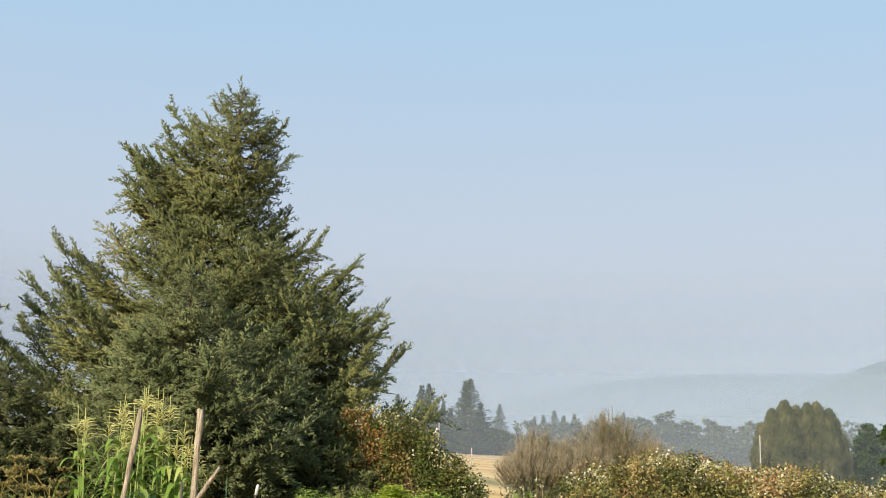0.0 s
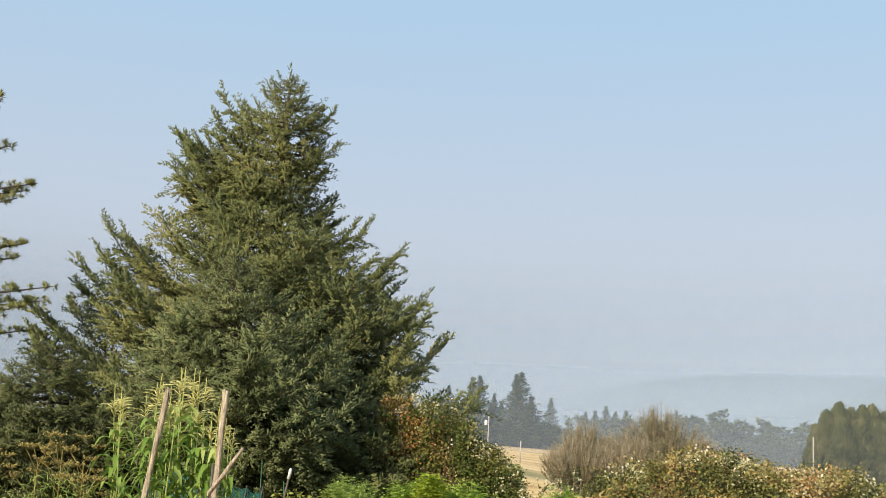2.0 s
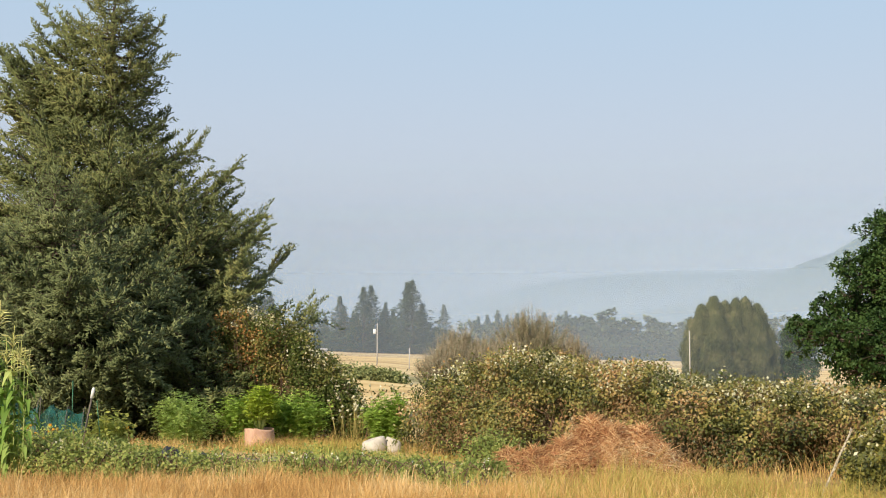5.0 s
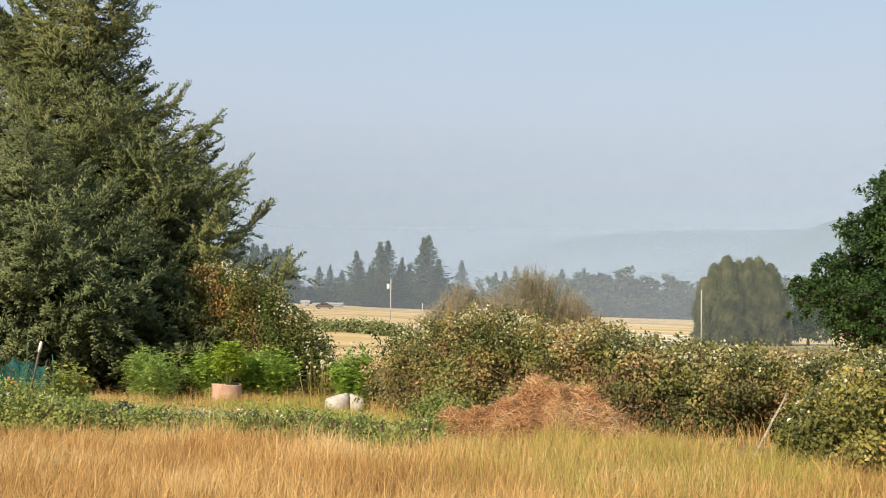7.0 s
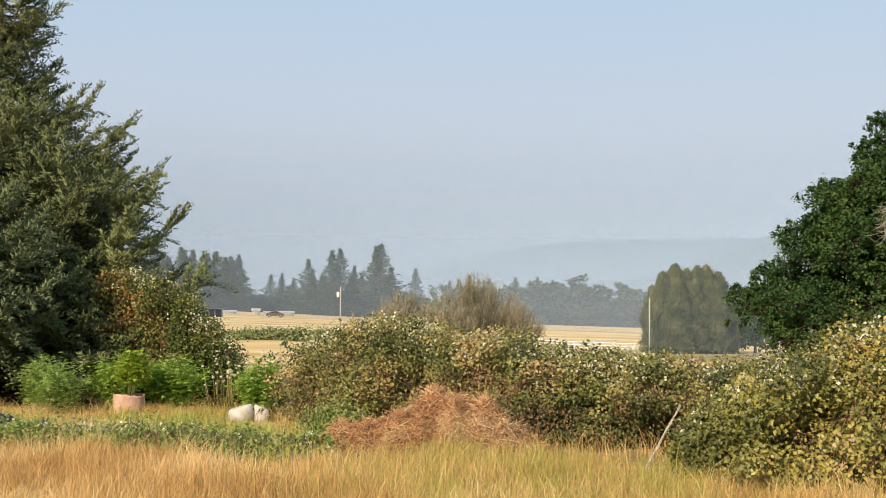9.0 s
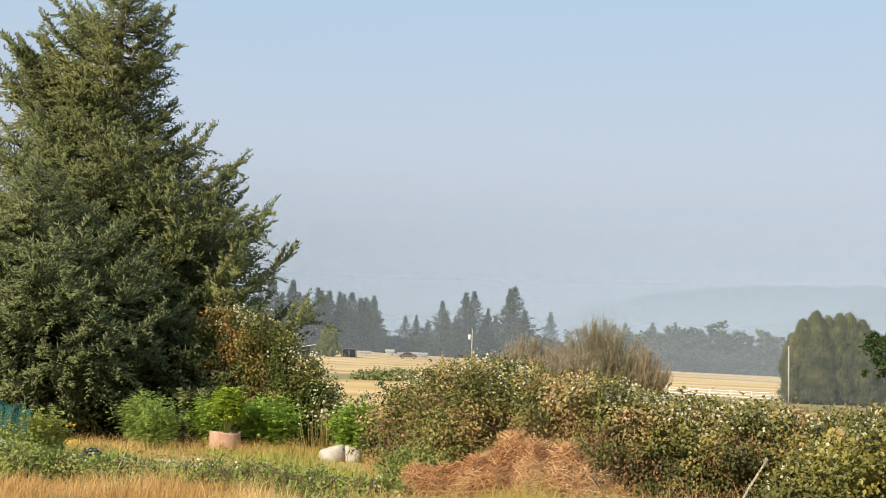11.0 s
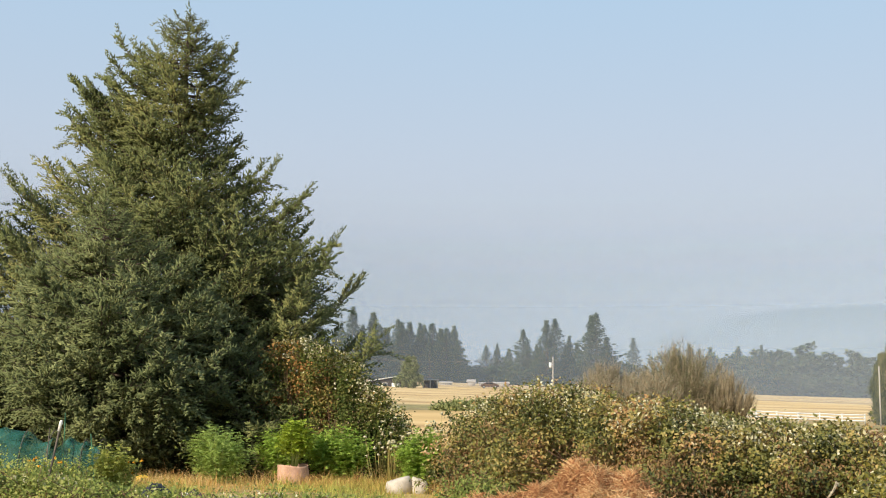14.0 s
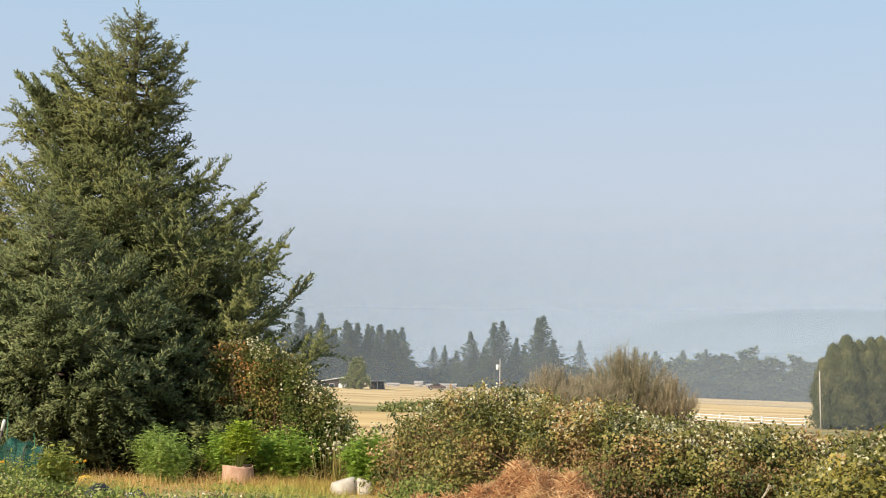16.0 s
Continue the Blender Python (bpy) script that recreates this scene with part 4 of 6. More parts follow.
        w = np.tile(np.linspace(0.25, 1.05, kk), sprigs)
        p = np.repeat(c, kk, axis=0) + np.repeat(e - c, kk, axis=0) * w[:, None] + r.normal(0, 0.03, (sprigs * kk, 3))
        d = unit(r.normal(0, 0.8, (sprigs * kk, 3)) + np.array([0, 0, -0.1]))
        n = unit(r.normal(0, 0.5, (sprigs * kk, 3)) + np.array([0, -0.3, 0.8]))
        shape(green, p, d, n, size * r.uniform(0.7, 1.2, sprigs * kk), size * 0.75)
    if pale:
        t = r.uniform(0, total, pale // 3)
        c, out = mound(t, np.arccos(-0.35 + 0.95 * r.uniform(0, 1, pale // 3) ** 2.6), r.uniform(0.95, 1.08, pale // 3))
        p = np.repeat(c, 3, axis=0) + r.normal(0, 0.05, (len(c) * 3, 3))
        pl = Heap()
        shape(pl, p, r.normal(0, 1, p.shape) + (0, 0, -0.2), r.normal(0, 0.5, p.shape) + (0, -0.8, 0.5), size * r.uniform(0.6, 1.25, len(p)), size * 0.75)
        part("pale_leaves", pl, PALE_LEAF, ob, "cream leaves and petals", kind="stuff")
    if dead:
        # withered leaves on the lower canes, in patches
        t, th = r.uniform(min(1.6, total * 0.2), total, dead), 0.05 + 0.75 * r.uniform(0, 1, dead) ** 1.2
        keep = np.array([noise.noise((a * 0.9, b_ * 1.5, seed + 21.0)) for a, b_ in zip(t, th)]) > r.normal(0.02, 0.12, dead)
        c, out = mound(t[keep], th[keep], r.uniform(0.8, 1.02, int(keep.sum())))
        p = np.repeat(c, 4, axis=0) + r.normal(0, 0.07, (len(c) * 4, 3))
        p[:, 2] = np.maximum(p[:, 2], land(p[:, 0] + x0, p[:, 1] + y0) - g0 + 0.02)
        dl = Heap()
        shape(dl, p, r.normal(0, 0.6, p.shape) + (0, 0, -0.9), r.normal(0, 0.6, p.shape) + (0, -0.9, 0.2), size * r.uniform(0.6, 1.2, len(p)), size * 0.5)
        part("withered_leaves", dl, WITHERED, ob, "brown withered leaves", kind="stuff")
    part("cane_tangle", wood, CANE, ob, kind="stuff")
    part("leaves", green, mat, ob, kind="stuff")
    return ob


bramble("bramble_hedge", [(1.45, 25.2, 0.9, 0.85), (1.65, 24.0, 1.4, 1.2), (2.3, 22.3, 1.7, 1.32), (3.5, 20.4, 1.6, 1.1), (4.9, 19.0, 1.6, 0.86), (6.6, 18.5, 1.6, 0.72), (9.0, 18.6, 1.6, 0.74), (12.0, 19.0, 1.6, 0.9), (17.0, 20.0, 1.6, 0.9)],
        "long tangled blackberry hedge in green, rust and cream", BRAMBLE, 230000, 0.062, 11, "hedge", 1100, 620, pale=11500, deep=1.0, dead=9000, spread_leaf=0.07)
bramble("bramble_bush", [(4.45, 14.3, 1.15, 0.38), (5.4, 13.85, 1.7, 0.86), (6.9, 13.6, 2.1, 1.42), (9.0, 13.8, 1.9, 1.95), (12.5, 14.4, 1.9, 2.1)],
        "blackberry bush with yellowing leaves beside the tall grass", NEAR_BRAMBLE, 110000, 0.062, 12, "bush", 500, 160, pale=4000, deep=1.0, dead=2500, spread_leaf=0.07)
bramble("climbing_bramble", [(-4.0, 29.9, 0.6, 2.75), (-3.4, 29.4, 0.7, 2.5), (-2.6, 28.9, 0.8, 2.3), (-1.8, 28.4, 0.75, 1.9), (-1.1, 27.9, 0.7, 1.1), (-0.4, 27.3, 0.5, 0.3)],
        "brown and yellow bramble climbing into the spruce's lower limbs", VINE, 34000, 0.07, 13, "bush", 200, 90, pale=1500, deep=0.9)
bramble("dry_vine", [(-4.2, 29.6, 0.4, 2.6), (-3.6, 29.2, 0.45, 2.65), (-2.9, 28.8, 0.4, 2.3), (-2.2, 28.5, 0.3, 1.9)],
        "orange-brown dried vine hanging on the spruce boughs", DRY_VINE, 2200, 0.07, 18, "vine", 60, 20)
bramble("weed_patch", [(-5.6, 19.2, 0.6, -0.1), (-2.6, 18.9, 0.8, -0.06), (-1.2, 18.0, 0.8, -0.12), (-0.2, 16.7, 0.7, -0.16), (0.35, 15.9, 0.45, -0.16)],
        "low creeping green weeds with small white flowers", WEED, 6500, 0.055, 14, "weeds", 60, 0, spread_leaf=0.09, pale=120, deep=0.9)
bramble("weed_patch", [(-6.5, 19.2, 0.6, 0.02), (-5.6, 18.95, 0.7, 0.14), (-4.7, 18.85, 0.65, 0.04), (-4.1, 18.8, 0.4, -0.15)],
        "leafy dark green weeds with small white flowers", WEED, 7500, 0.06, 22, "weeds", 60, 30, spread_leaf=0.09, pale=150, deep=0.7)
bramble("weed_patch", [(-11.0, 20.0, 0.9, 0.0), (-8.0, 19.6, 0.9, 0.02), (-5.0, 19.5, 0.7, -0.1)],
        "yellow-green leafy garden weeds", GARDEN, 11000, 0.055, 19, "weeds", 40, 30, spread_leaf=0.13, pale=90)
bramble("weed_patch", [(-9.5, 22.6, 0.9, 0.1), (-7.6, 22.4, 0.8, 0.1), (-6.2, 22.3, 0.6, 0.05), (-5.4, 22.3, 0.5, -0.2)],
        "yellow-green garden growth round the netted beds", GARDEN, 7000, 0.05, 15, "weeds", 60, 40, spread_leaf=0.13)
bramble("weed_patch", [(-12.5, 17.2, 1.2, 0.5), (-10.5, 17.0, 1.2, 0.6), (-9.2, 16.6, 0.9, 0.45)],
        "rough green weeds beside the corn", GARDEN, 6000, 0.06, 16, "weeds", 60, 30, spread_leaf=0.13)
bramble("weed_clump", [(0.35, 18.6, 0.4, 0.15), (0.75, 18.5, 0.45, 0.22), (1.1, 18.6, 0.35, 0.1)],
        "green weed clump at the end of the brush pile", WEED, 2600, 0.05, 17, "weeds", 30, 30, spread_leaf=0.1)


def weed_plant(seed, H, spread_r, mat):
    """A leafy weed: a few leaning stems with narrow drooping leaves and small white flower heads."""
    r = np.random.default_rng(seed)
    ob = thing("weed_plant", 0, 0, -50, "leafy dark green weed with small white flowers", "weed", "garden weeds")
    st, lf, fl = Heap(), Heap(), Heap()
    n = 11
    az, sp = r.uniform(0, 6.283, n), r.uniform(0.15, 1, n)
    tip = np.column_stack([np.cos(az) * sp * spread_r, np.sin(az) * sp * spread_r, H * (1.05 - 0.5 * sp) * r.uniform(0.75, 1.1, n)])
    tubes(st, tip * (0.15, 0.15, 0), tip, 0.006, 0.003, 3)
    m = 420
    j, w = r.integers(0, n, m), r.uniform(0.1, 1, m)
    p = tip[j] * np.column_stack([0.15 + 0.85 * w, 0.15 + 0.85 * w, w]) + r.normal(0, 0.035, (m, 3))
    p[:, 2] = np.maximum(p[:, 2], 0.02)
    leaves(lf, p, r.normal(0, 0.8, (m, 3)) + np.column_stack([np.cos(az[j]), np.sin(az[j]), np.full(m, 0.1)]), r.normal(0, 0.5, (m, 3)) + (0, 0, 0.8), r.uniform(0.05, 0.13, m), r.uniform(0.02, 0.05, m))
    for q in tip[:2]:
        k = 7
        spindles(fl, q + r.normal(0, 0.02, (k, 3)), r.normal(0, 1, (k, 3)) + (0, 0, 0.8), 0.03, 0.012)
    part("stemwork", st, CORN_STALK, ob, kind="stuff")
    part("leaves", lf, mat, ob, kind="stuff")
    part("flower_cluster", fl, WHITE_FLOWER, ob, kind="stuff")
    return ob


WHITE_FLOWER = foliage("white_flower_heads", [(0.0, (0.6, 0.6, 0.48)), (1.0, (0.82, 0.82, 0.74))], 0.7, 0.2, 2.0)
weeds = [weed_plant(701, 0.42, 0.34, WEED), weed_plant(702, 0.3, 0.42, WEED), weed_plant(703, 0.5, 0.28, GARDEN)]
r = np.random.default_rng(710)
for k in range(74):
    f = r.uniform(0, 1)
    x = -8.6 + 9.0 * f
    y = np.interp(x, (-8.6, -5.6, -2.6, -1.2, -0.2, 0.4), (20.0, 19.4, 19.0, 18.2, 17.0, 16.1)) + abs(r.normal(0, 0.75)) * (1.6 if x < -3 else 0.8) - 0.25
    size = r.uniform(0.45, 1.15) * (1.0 if y < 20.4 else 0.7)
    copy_thing(weeds[2 if (x < -5 and r.uniform() < 0.5) else k % 2], Matrix.Translation((x, y, float(land(x, y)) - 0.01)) @ Matrix.Rotation(r.uniform(0, 6.28), 4, "Z") @ Matrix.Scale(size, 4))
for t in weeds:
    for o in (t, *t.children_recursive):
        bpy.data.objects.remove(o)


def feathery_bush(x, y, base, width, height, mat, count, label, seed, leaf=0.09, name="leafy_bush", fine=0.02, leafless=0.18):
    """An upright bush of narrow fingered leaves on green stems."""
    r = np.random.default_rng(seed)
    ob = thing(name, x, y, base, label, "plant", "bushy plants by the hedge")
    stems, green = Heap(), Heap()
    n = 26
    az, sp = r.uniform(0, 6.283, n), r.uniform(0.1, 1, n) ** 0.6
    tip = np.column_stack([np.cos(az) * sp * width * 0.46, np.sin(az) * sp * width * 0.42, height * (1.0 - 0.38 * sp ** 2) * r.uniform(0.85, 1.03, n)])
    foot = tip * np.array([0.15, 0.15, 0.0])
    tubes(stems, foot, tip * 0.97, 0.010, 0.004, 4)
    k = int(count * 2.0) // (n * 5)
    idx = np.repeat(np.arange(n), k)
    w = r.uniform(leafless, 1.0, n * k)
    p = foot[idx] + (tip - foot)[idx] * w[:, None] + r.normal(0, 1, (n * k, 3)) * np.array([0.10, 0.10, 0.07]) * width
    p[:, 2] = np.clip(p[:, 2], 0.03, None)
    outv = unit(p * np.array([1, 1, 0]) + 1e-3)
    lead = unit(outv * 0.7 + r.normal(0, 0.4, (n * k, 3)) + np.array([0, 0, 0.25]))
    s, u = frames(lead)
    for a in (-1.0, -0.5, 0.0, 0.5, 1.0):
        d = unit(lead * math.cos(a) + s * math.sin(a) + np.array([0, 0, -0.25]))
        leaves(green, p, d, u + r.normal(0, 0.2, u.shape), leaf * (1.15 - 0.35 * abs(a)) * r.uniform(0.7, 1.2, len(p)), fine)
    part("stemwork", stems, CORN_STALK, ob, kind="stuff")
    part("leaves", green, mat, ob, kind="stuff")


feathery_bush(-4.5, 26.5, float(land(-4.5, 26.5)), 1.3, 1.25, FEATHER, 9000, "pale feathery green bush in dry grass", 1, 0.09, fine=0.013)
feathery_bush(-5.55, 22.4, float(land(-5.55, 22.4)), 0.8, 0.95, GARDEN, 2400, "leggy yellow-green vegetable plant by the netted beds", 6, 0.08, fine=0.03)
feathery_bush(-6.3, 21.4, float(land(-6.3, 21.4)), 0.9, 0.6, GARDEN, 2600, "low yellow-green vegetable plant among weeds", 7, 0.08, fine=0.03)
feathery_bush(-3.25, 27.2, float(land(-3.25, 27.2)), 1.1, 1.2, HEMP, 7000, "dark green finger-leaved bush behind the tan pot", 2)
feathery_bush(-2.0, 26.9, float(land(-2.0, 26.9)), 1.45, 1.15, HEMP, 11000, "broad green finger-leaved bush", 3)
feathery_bush(-0.2, 25.1, float(land(-0.2, 25.1)), 0.9, 1.15, HEMP, 8000, "compact bright green bush beside the hedge", 4)


def cloth_pot(x, y, r0, h):
    """A soft tan cloth pot, wider at the rim, with soil and a light green plant."""
    z = float(land(x, y)) - 0.01
    ob = thing("cloth_plant_pot", x, y, z, "tan cloth pot with sagging rim standing on bare soil", "pot")
    bm = bmesh.new()
    rings = []
    for zz, rr in ((0, r0 * 0.93), (h * 0.1, r0), (h * 0.5, r0 * 1.03), (h * 0.92, r0 * 0.99), (h, r0 * 1.01), (h * 1.0, r0 * 0.96), (h * 0.78, r0 * 0.93)):
        rings.append([bm.verts.new((rr * (1 + 0.03 * math.sin(3 * a + 9 * zz)) * math.cos(a), rr * (1 + 0.03 * math.sin(3 * a + 9 * zz)) * math.sin(a), zz + (0.02 * math.sin(2 * a) if zz > h * 0.9 else 0))) for a in np.linspace(0, 2 * math.pi, 28, endpoint=False)])
    for a, b in zip(rings[:-1], rings[1:]):
        for i in range(28):
            bm.faces.new((a[i], a[(i + 1) % 28], b[(i + 1) % 28], b[i]))
    bm.faces.new(rings[0][::-1])
    part("pot_wall", bm, POT_CLOTH, ob, soft=True)
    bm = bmesh.new()
    bmesh.ops.create_circle(bm, cap_ends=True, segments=24, radius=r0 * 0.94, matrix=Matrix.Translation((0, 0, h * 0.8)))
    part("soil", bm, SOIL, ob)
    feathery_bush(x, y, z + h * 0.8, 0.75, 1.05, HEMP_LIGHT, 4200, "light yellow-green bush growing in the tan pot", 9, leafless=0.5)


cloth_pot(-2.86, 26.1, 0.315, 0.42)


def lobed_bag(x, y):
    """A white cloth bag slumped into two lobes."""
    ob = thing("white_bag", x, y, float(land(x, y)) - 0.02, "slumped white cloth bag with two open lobes", "bag")
    for k, (dx, w, h) in enumerate(((-0.17, 0.245, 0.30), (0.22, 0.16, 0.29))):
        bm = bmesh.new()
        rings = []
        for zz, rr in ((0, 0.86), (0.12, 1.0), (0.5, 1.05), (0.8, 0.98), (0.95, 0.86), (1.0, 0.74), (0.86, 0.6), (0.7, 0.5)):
            ring = []
            for a in np.linspace(0, 2 * math.pi, 24, endpoint=False):
                wob = 1 + 0.06 * math.sin(3 * a + k + 4 * zz) + 0.03 * math.sin(7 * a + 8 * zz)
                ring.append(bm.verts.new((dx + w * rr * wob * math.cos(a), 0.9 * w * rr * wob * math.sin(a), h * (zz + (0.16 * math.cos(a * 1 + (0.0 if k else math.pi)) * zz * zz * -1)))))
            rings.append(ring)
        for a, b in zip(rings[:-1], rings[1:]):
            for i in range(24):
                bm.faces.new((a[i], a[(i + 1) % 24], b[(i + 1) % 24], b[i]))
        bm.faces.new(rings[-1])
        part("lobe", bm, BAG_CLOTH, ob, soft=True)


lobed_bag(-0.42, 24.0)


# ---------------------------------------------------------------- brush pile
def brush_pile(x, y):
    r = np.random.default_rng(77)
    ob = thing("brush_pile", x, y, float(land(x, y)), "heap of dried reddish-brown stalks and leaves on the grass", "brush pile")

    def top(px, py):
        peak = 0.74 * np.exp(-(np.abs(px - 0.42) / 0.98) ** 2.6 - (np.abs(py) / 0.72) ** 2)
        tail = 0.40 * np.exp(-((px + 0.9) / 0.8) ** 2 - ((py + 0.15) / 0.5) ** 2)
        skirt = 0.16 * np.exp(-((px - 0.2) / 1.3) ** 2 - ((py + 0.75) / 0.4) ** 2)
        lumps = 0.07 * np.sin(4.3 * px + 1.0) * np.sin(3.7 * py + 0.5) + 0.05 * np.sin(9.1 * px + 2 * py) + 0.035 * np.sin(15 * px - 6 * py)
        body = np.maximum(peak, tail) * 0.75 + 0.25 * (peak + tail) + skirt
        return body + lumps * np.clip(body * 2.2, 0, 1) - 0.06

    core, straw, leaf = Heap(), Heap(), Heap()
    n = 44
    xs, ys = np.meshgrid(np.linspace(-2.1, 2.1, n), np.linspace(-1.5, 1.5, n))
    zs = top(xs, ys) - 0.05 + r.normal(0, 0.012, xs.shape)
    i = np.arange(n * n).reshape(n, n)
    core.add(np.stack([xs, ys, zs], axis=-1), np.stack([i[:-1, :-1], i[:-1, 1:], i[1:, 1:], i[1:, :-1]], axis=-1).reshape(-1, 4))
    part("heap_core", core, surface("dry_litter", (0.12, 0.06, 0.03), (0.36, 0.22, 0.11), 9, 0.95, 0.8), ob)
    m = 15000
    px, py = r.normal(0.1, 0.85, m), r.normal(-0.05, 0.55, m)
    keep = top(px, py) > 0.0
    px, py = px[keep], py[keep]
    m = len(px)
    p = np.column_stack([px, py, top(px, py) + r.uniform(-0.04, 0.05, m)])
    az = r.uniform(0, 6.283, m)
    d = np.column_stack([np.cos(az), 0.6 * np.sin(az), r.normal(0.0, 0.35, m)])
    e = 0.05
    gx_, gy_ = (top(px + e, py) - top(px - e, py)) / (2 * e), (top(px, py + e) - top(px, py - e)) / (2 * e)
    d[:, 2] += d[:, 0] * gx_ + d[:, 1] * gy_
    d = unit(d)
    ln = r.uniform(0.1, 0.6, m) ** 1.3
    tubes(straw, p - d * ln[:, None] / 2, p + d * ln[:, None] / 2, r.uniform(0.002, 0.006, m), r.uniform(0.0015, 0.004, m), 3)
    part("stalk_tangle", straw, STRAW, ob, kind="stuff")
    # rust-red stems and withered leaves thrown over the top, with loose ends standing out
    red, leaf = Heap(), Heap()
    m = 2600
    px, py = r.normal(0.35, 0.62, m), r.normal(0.0, 0.4, m)
    keep = top(px, py) > 0.22
    px, py = px[keep], py[keep]
    m = len(px)
    p = np.column_stack([px, py, top(px, py) + r.uniform(-0.02, 0.06, m)])
    d = unit(np.column_stack([r.normal(0, 1, m), r.normal(0, 0.6, m), r.normal(0.12, 0.45, m)]))
    ln = 0.06 + 0.4 * r.uniform(0, 1, m) ** 2
    tubes(red, p - d * ln[:, None] * 0.4, p + d * ln[:, None] * 0.6, r.uniform(0.003, 0.007, m), 0.002, 3)
    part("red_stem_tangle", red, RED_STEM, ob, "rust-red dried stems", kind="stuff")
    m = 5200
    px, py = r.normal(0.6, 0.65, m), r.normal(-0.1, 0.5, m)
    keep = (top(px, py) > 0.06) & (np.sin(5 * px) * np.sin(4 * py + 1) > -0.35)
    px, py = px[keep], py[keep]
    m = len(px)
    p = np.column_stack([px, py, top(px, py) + r.uniform(-0.01, 0.06, m)])
    leaves(leaf, p, r.normal(0, 1, (m, 3)), r.normal(0, 0.6, (m, 3)) + np.array([0, -0.3, 0.8]), r.uniform(0.03, 0.09, m), r.uniform(0.015, 0.045, m))
    part("dead_leaves", leaf, RED_STEM, ob, kind="stuff")


brush_pile(1.9, 17.45)


# ---------------------------------------------------------------- corn and posts
def corn_plant(x, y, H, seed, turn):
    r = np.random.default_rng(seed)
    ob = thing("corn_plant", x, y, float(land(x, y)) - 0.02, "tall green corn plant with a pale yellow tassel", "corn", "corn patch")
    ob.rotation_euler = (r.normal(0, 0.035), r.normal(0, 0.035), turn)
    st, lf, ts = Heap(), Heap(), Heap()
    pipe(st, [(0, 0, 0), (0.01, 0, H * 0.4), (0, 0.01, H * 0.8), (0, 0, H)], [0.015, 0.013, 0.009, 0.005], 6)
    for k in range(11):
        z = H * (0.12 + 0.076 * k)
        a = k * math.pi + r.normal(0, 0.45)
        L = r.uniform(0.55, 0.85) * (1 if k < 8 else 0.75)
        out, side = np.array([math.cos(a), math.sin(a), 0]), np.array([-math.sin(a), math.cos(a), 0])
        s = np.linspace(0, 1, 9)
        up = r.uniform(0.5, 0.85)
        ctr = out * (L * (s - 0.12 * s ** 3) * 0.72)[:, None] + np.array([0, 0, 1.0]) * (L * (up * s - r.uniform(0.85, 1.25) * s ** 2.2))[:, None] + np.array([0, 0, z])
        w = 0.05 * np.interp(s, (0, 0.15, 0.5, 0.85, 1), (0.55, 0.95, 1.0, 0.5, 0.03))
        v = np.stack([ctr - side * w[:, None] + np.array([0, 0, 0.014]), ctr, ctr + side * w[:, None] + np.array([0, 0, 0.014])], axis=1)
        i = np.arange(27).reshape(9, 3)
        lf.add(v, np.concatenate([np.stack([i[:-1, c], i[:-1, c + 1], i[1:, c + 1], i[1:, c]], axis=-1) for c in (0, 1)]))
    n = 13
    a = r.uniform(0, 6.283, n)
    base = np.column_stack([np.zeros((n, 2)), H + r.uniform(-0.04, 0.12, n)])
    arms = np.column_stack([np.cos(a), np.sin(a), r.uniform(0.35, 1.9, n)])
    mid = base + unit(arms) * 0.12
    tubes(ts, base, mid, 0.005, 0.005, 4)
    tubes(ts, mid, mid + unit(arms * np.array([1, 1, 0.0]) + (0, 0, 0.05)) * r.uniform(0.06, 0.15, n)[:, None], 0.006, 0.003, 4)
    tubes(ts, np.array([[0, 0, H - 0.02]]), np.array([[0.01, 0, H + r.uniform(0.3, 0.46)]]), 0.008, 0.005, 4)
    part("stalk", st, CORN_STALK, ob, soft=True)
    part("leaves", lf, CORN_LEAF, ob, soft=True)
    part("tassel", ts, TASSEL, ob)
    return ob


r = np.random.default_rng(5)
corn = [corn_plant(-7.95, 18.7, 2.1, 101, 0.3), corn_plant(-7.6, 18.6, 2.4, 102, 1.1), corn_plant(-7.3, 18.8, 2.45, 103, 2.2), corn_plant(-6.62, 18.9, 2.0, 104, 0.7)]
for k in range(30):
    x, y = -8.05 + 1.75 * ((k * 0.618) % 1), 18.5 + 1.7 * ((k * 0.382 + 0.1) % 1)
    s = 1.04 * (1.0 - 0.24 * abs((x + 7.25) / 0.82) ** 2) * r.uniform(0.92, 1.04)
    copy_thing(corn[k % 4], Matrix.Translation((x, y, float(land(x, y)) - 0.02)) @ Matrix.Rotation(r.uniform(0, 6.28), 4, "Z") @ Matrix.Rotation(r.normal(0, 0.04), 4, "X") @ Matrix.Scale(s, 4))


